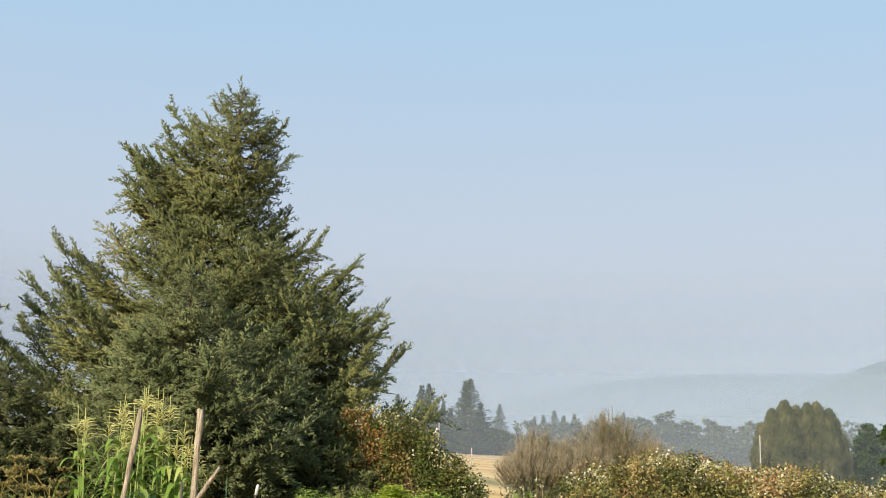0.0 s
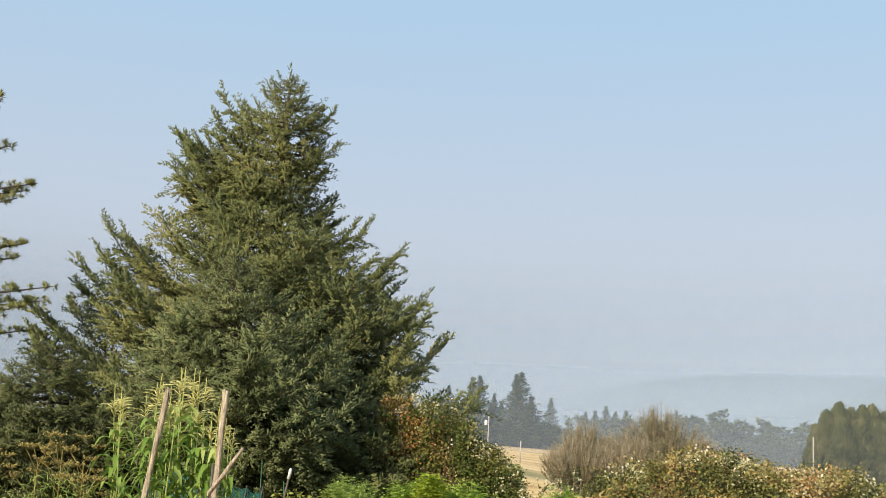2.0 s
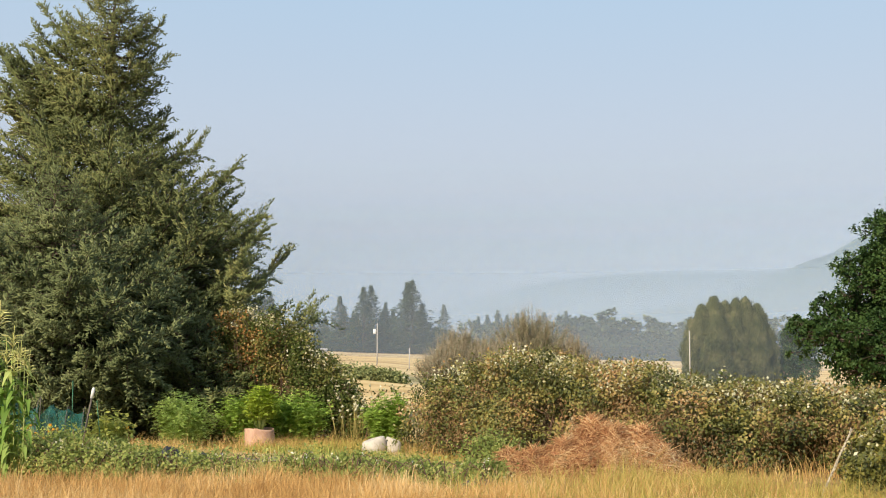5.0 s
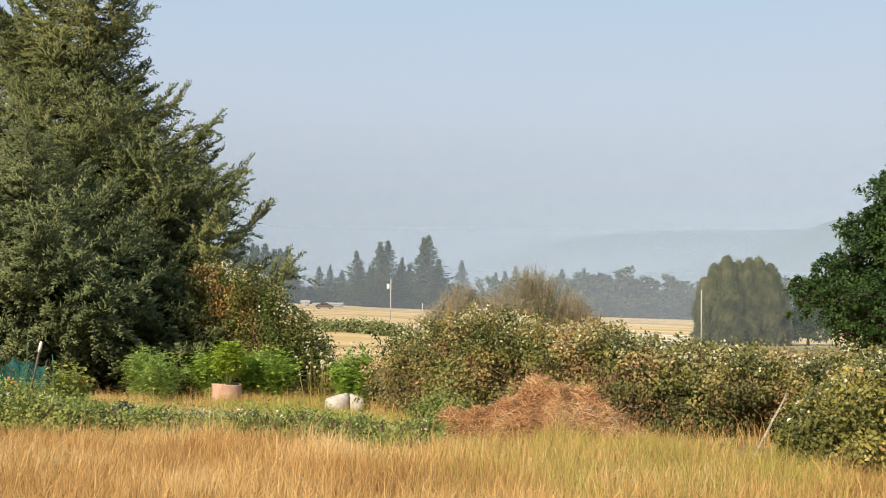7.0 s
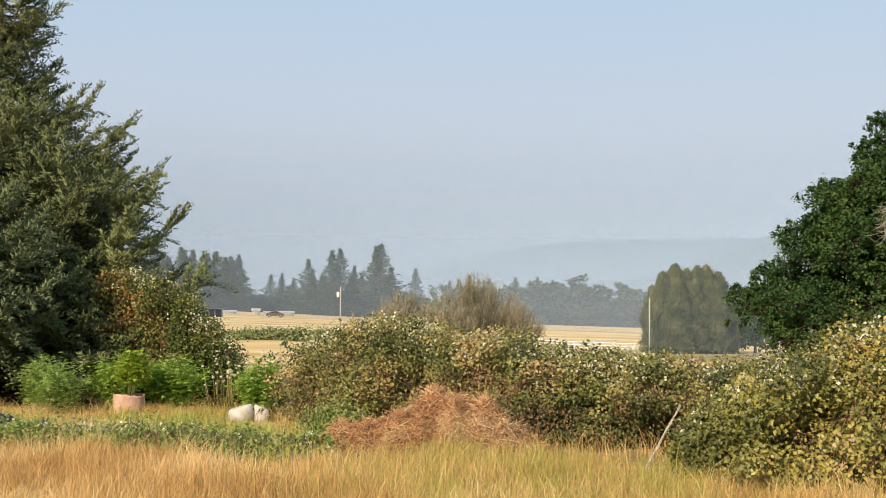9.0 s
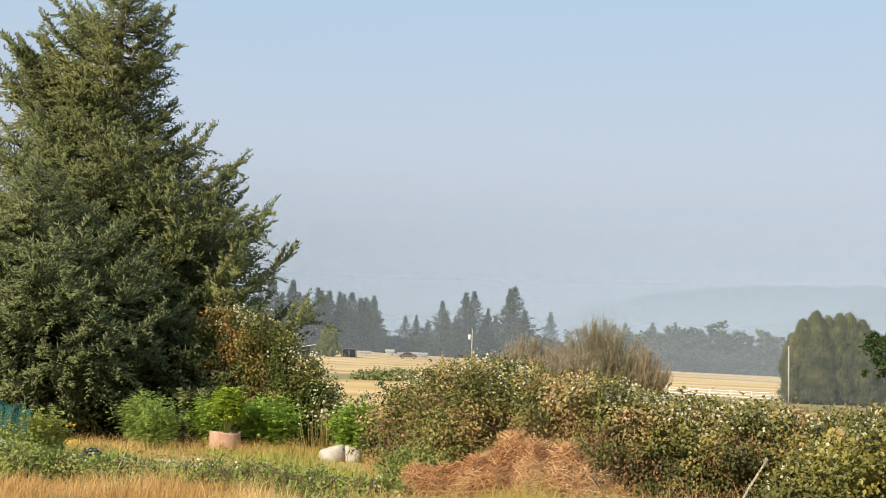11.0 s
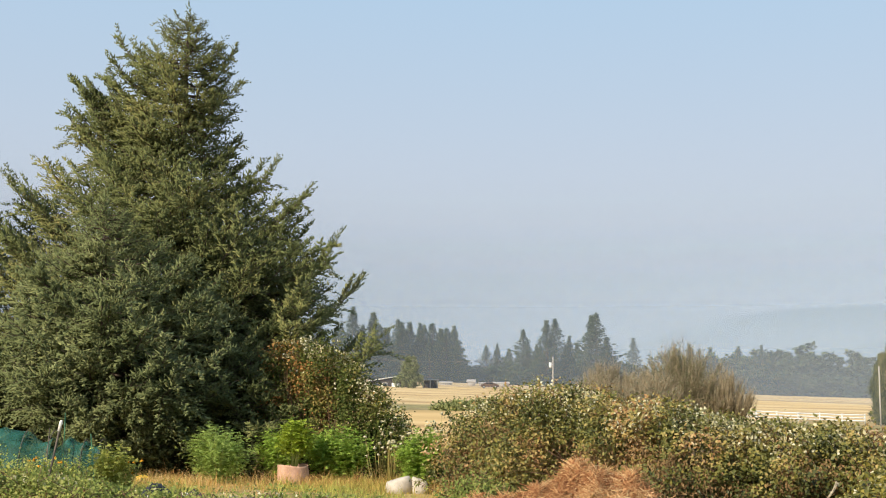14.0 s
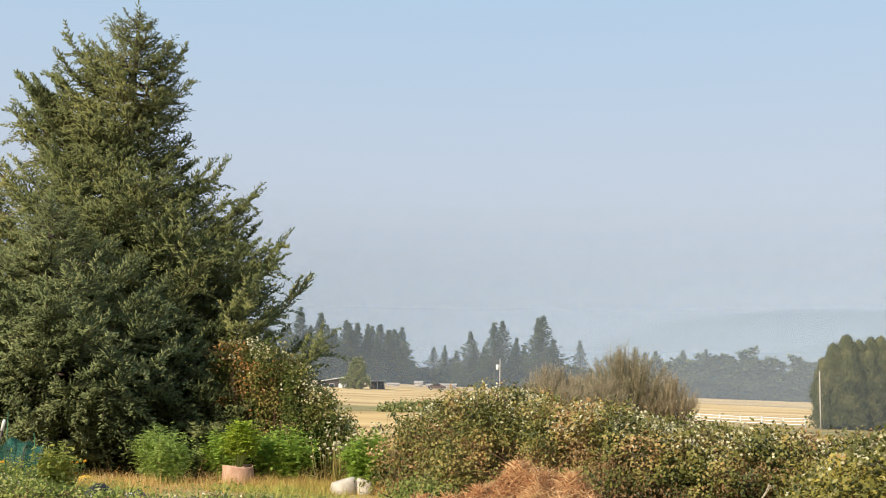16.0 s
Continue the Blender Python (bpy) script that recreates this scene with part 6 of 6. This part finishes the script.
# ---------------------------------------------------------------- poles, wires, house, fence
def utility_pole(x, y, top, label, arm=True, r0=0.16):
    z = float(land(x, y)) - 0.1
    ob = thing("utility_pole", x, y, z, label, "utility pole", "poles by the road")
    h = Heap()
    pipe(h, [(0, 0, 0), (0.02, 0, (top - z) * 0.5), (0.04, 0, top - z)], [r0, r0 * 0.9, r0 * 0.75], 8)
    part("pole", h, POLE_WOOD, ob)
    if arm:
        h = Heap()
        pipe(h, [(-0.42, -0.05, top - z - 1.75), (-0.42, -0.05, top - z - 1.65), (-0.42, -0.05, top - z - 0.95), (-0.42, -0.05, top - z - 0.88)], [0.18, 0.24, 0.24, 0.16], 10)
        part("transformer", h, WHITE_PAINT, ob, "pale grey transformer can")
        h = Heap()
        block(h, -0.45, 0.1, -0.06, 0.06, top - z - 1.35, top - z - 1.22)
        part("bracket", h, GREY_METAL, ob)
        h = Heap()
        pipe(h, [(0.04, 0, top - z - 0.02), (0.04, 0, top - z + 0.12)], [0.05, 0.03], 6)
        part("insulator", h, GREY_METAL, ob)
    return ob


utility_pole(17.1, 200.0, 7.6, "wooden utility pole with a pale transformer", True, 0.11)
utility_pole(21.6, 192.0, 3.4, "short bare wooden pole in the field", False, 0.11)
utility_pole(52.3, 146.0, 5.0, "thin wooden pole beside the cedars", False, 0.10)
utility_pole(-31.0, 262.0, 10.5, "distant wooden utility pole by the house", False, 0.12)


def wire(a, b, sag):
    ob = thing("overhead_wire", *a, "thin dark overhead wire strung between poles", "wire", "wires")
    t = np.linspace(0, 1, 24)
    p = (np.asarray(b, float) - a)[None] * t[:, None] - np.column_stack([0 * t, 0 * t, 4 * sag * t * (1 - t)])
    h = Heap()
    pipe(h, p, 0.022, 5)
    part("cable", h, DARK_METAL, ob)


wire((17.1, 200.0, 7.5), (-31.0, 262.0, 10.3), 1.2)
wire((-31.0, 262.0, 10.3), (-95.0, 300.0, 12.0), 1.2)


def farmhouse(x, y):
    z = float(land(x, y)) - 1.1
    ob = thing("farmhouse", x, y, z, "low dark farmhouse with pale roof edge on the rise", "house")
    W, D, E, P = 8.0, 7.0, 2.2, 3.2
    h = Heap()
    block(h, -W / 2, W / 2, 0, D, 0, E)
    h.add([(-W / 2, 0, E), (W / 2, 0, E), (W * 0.28, 0, P), (-W / 2, D, E), (W / 2, D, E), (W * 0.28, D, P)], [[0, 1, 2], [3, 5, 4]])
    part("wall", h, BROWN_WALL, ob)
    h = Heap()
    o, th = 0.5, 0.16
    for (x0, z0), (x1, z1) in (((-W / 2 - o, E - 0.05), (W * 0.28, P + 0.06)), ((W * 0.28, P + 0.06), (W / 2 + o, E + 0.05))):
        v = [(x0, -o, z0), (x1, -o, z1), (x1, D + o, z1), (x0, D + o, z0), (x0, -o, z0 + th), (x1, -o, z1 + th), (x1, D + o, z1 + th), (x0, D + o, z0 + th)]
        h.add(v, [[0, 3, 2, 1], [4, 5, 6, 7], [0, 1, 5, 4], [2, 3, 7, 6], [0, 4, 7, 3], [1, 2, 6, 5]])
    part("roof", h, WHITE_PAINT, ob, "white metal roof")
    for wx, ww, wz, wh, glass in ((-2.6, 0.9, 0.9, 0.9, True), (-0.9, 0.9, 0.9, 0.9, True), (1.5, 1.7, 0.3, 1.5, False)):
        h = Heap()
        block(h, wx - ww / 2 - 0.08, wx + ww / 2 + 0.08, -0.05, -0.003, wz - 0.08, wz + wh + 0.08)
        fr = part("window" if glass else "garage_door", h, WHITE_PAINT, ob, "white painted")
        if glass:
            h = Heap()
            block(h, wx - ww / 2, wx + ww / 2, -0.07, -0.054, wz, wz + wh)
            part("pane", h, WINDOW_GLASS, fr)


farmhouse(-13.6, 258.0)


def shed(x, y):
    z = float(land(x, y)) - 0.2
    ob = thing("open_shed", x, y, z, "small open-sided wooden shed with a flat roof", "shed")
    for px, py in ((-1.5, 0), (0, 0), (1.5, 0), (-1.5, 2.4), (1.5, 2.4)):
        h = Heap()
        block(h, px - 0.12, px + 0.12, py - 0.12, py + 0.12, 0, 1.9)
        part("post", h, POLE_WOOD, ob)
    h = Heap()
    block(h, -1.9, 1.9, -0.4, 2.8, 1.903, 2.12)
    part("roof", h, GREY_METAL, ob)
    h = Heap()
    block(h, -1.4, 1.4, 2.45, 2.55, 0, 1.88)
    part("back_wall", h, BROWN_WALL, ob)


shed(-4.6, 256.0)
leafy_tree("round_tree", -9.0, 250.0, [(-1.7, 0, 1.4, 1.6), (1.6, 0, 1.6, 1.6), (0, 0, 3.0, 2.1), (0.3, -0.8, 1.5, 1.9), (0.2, 0, 4.7, 1.7), (0.4, 0, 5.9, 1.1)], 1.0, 0.16, "round green tree beside the farmhouse", BANK_LEAF, 9000, 0.28, 88)


def parked_car(x, y):
    z = float(land(x, y))
    ob = thing("parked_car", x, y, z, "dark car parked on the farm road", "car")
    prof = [(-2.1, 0.35), (-2.1, 0.85), (-1.5, 0.95), (-0.9, 1.4), (0.7, 1.42), (1.3, 0.98), (2.1, 0.85), (2.15, 0.35)]
    bm = bmesh.new()
    a = [bm.verts.new((px, -0.85, pz)) for px, pz in prof]
    b = [bm.verts.new((px, 0.85, pz)) for px, pz in prof]
    bm.faces.new(a)
    bm.faces.new(b[::-1])
    for i in range(len(prof)):
        j = (i + 1) % len(prof)
        bm.faces.new((a[j], a[i], b[i], b[j]))
    bmesh.ops.bevel(bm, geom=bm.edges[:], offset=0.06, segments=2, affect="EDGES")
    part("body", bm, CAR_PAINT, ob)
    h = Heap()
    for x0, x1 in ((-0.85, -0.1), (0.0, 0.7)):
        block(h, x0, x1, -0.875, -0.855, 1.0, 1.32)
    part("side_windows", h, WINDOW_GLASS, ob)
    for wx in (-1.35, 1.35):
        for wy in (-0.8, 0.8):
            h = Heap()
            pipe(h, [(wx, wy - 0.1, 0.33), (wx, wy + 0.1, 0.33)], 0.33, 14)
            w = part("wheel", h, RUBBER, ob)
            h = Heap()
            pipe(h, [(wx, wy - 0.115, 0.33), (wx, wy + 0.115, 0.33)], 0.19, 10)
            part("rim", h, GREY_METAL, w)


parked_car(8.8, 276.0)
for k, (x, y, w, hw, hr) in enumerate(((-1.6, 302, 3.2, 0.5, 0.45), (5.0, 306, 2.0, 1.0, 0.7), (8.5, 307, 2.8, 0.7, 0.35), (12.7, 308, 4.2, 0.8, 0.5))):
    z = float(land(x, y))
    ob = thing("farm_shed", x, y, z - 0.1, "small weathered farm shed near the tree line", "shed", "farm sheds")
    h = Heap()
    block(h, -w / 2, w / 2, 0, 2.5, 0, hw)
    part("wall", h, POLE_WOOD, ob)
    h = Heap()
    e = hw + 0.003
    h.add([(-w / 2 - 0.2, -0.2, e), (w / 2 + 0.2, -0.2, e), (w / 2 + 0.2, 2.7, e), (-w / 2 - 0.2, 2.7, e), (-w / 2 - 0.2, 1.25, e + hr), (w / 2 + 0.2, 1.25, e + hr)],
          [[0, 1, 5, 4], [2, 3, 4, 5], [3, 2, 1, 0]])
    h.add([(-w / 2 - 0.2, -0.2, e), (-w / 2 - 0.2, 1.25, e + hr), (-w / 2 - 0.2, 2.7, e), (w / 2 + 0.2, -0.2, e), (w / 2 + 0.2, 2.7, e), (w / 2 + 0.2, 1.25, e + hr)], [[0, 1, 2], [3, 4, 5]])
    part("roof", h, POLE_WOOD, ob)


def rail_fence(x0, y0, x1, y1, n, label):
    z0 = float(land(x0, y0))
    ob = thing("rail_fence", x0, y0, z0, label, "fence")
    ends = [(x0 + (x1 - x0) * k / n, y0 + (y1 - y0) * k / n) for k in range(n + 1)]
    pts = [np.array((a - x0, b - y0, float(land(a, b)) - z0)) for a, b in ends]
    for p in pts:
        h = Heap()
        block(h, p[0] - 0.07, p[0] + 0.07, p[1] - 0.07, p[1] + 0.07, p[2] - 0.05, p[2] + 1.25)
        part("post", h, WHITE_PAINT, ob)
    for a, b in zip(pts[:-1], pts[1:]):
        for zz in (0.35, 0.72, 1.1):
            h = Heap()
            tubes(h, [a + (0, -0.09, zz)], [b + (0, -0.09, zz)], 0.075, 0.075, 4)
            part("rail", h, WHITE_PAINT, ob)


rail_fence(30.0, 172.0, 53.0, 153.5, 10, "white three-rail paddock fence across the field")
rail_fence(28.0, 186.0, 44.0, 182.0, 6, "white paddock fence further back in the field")
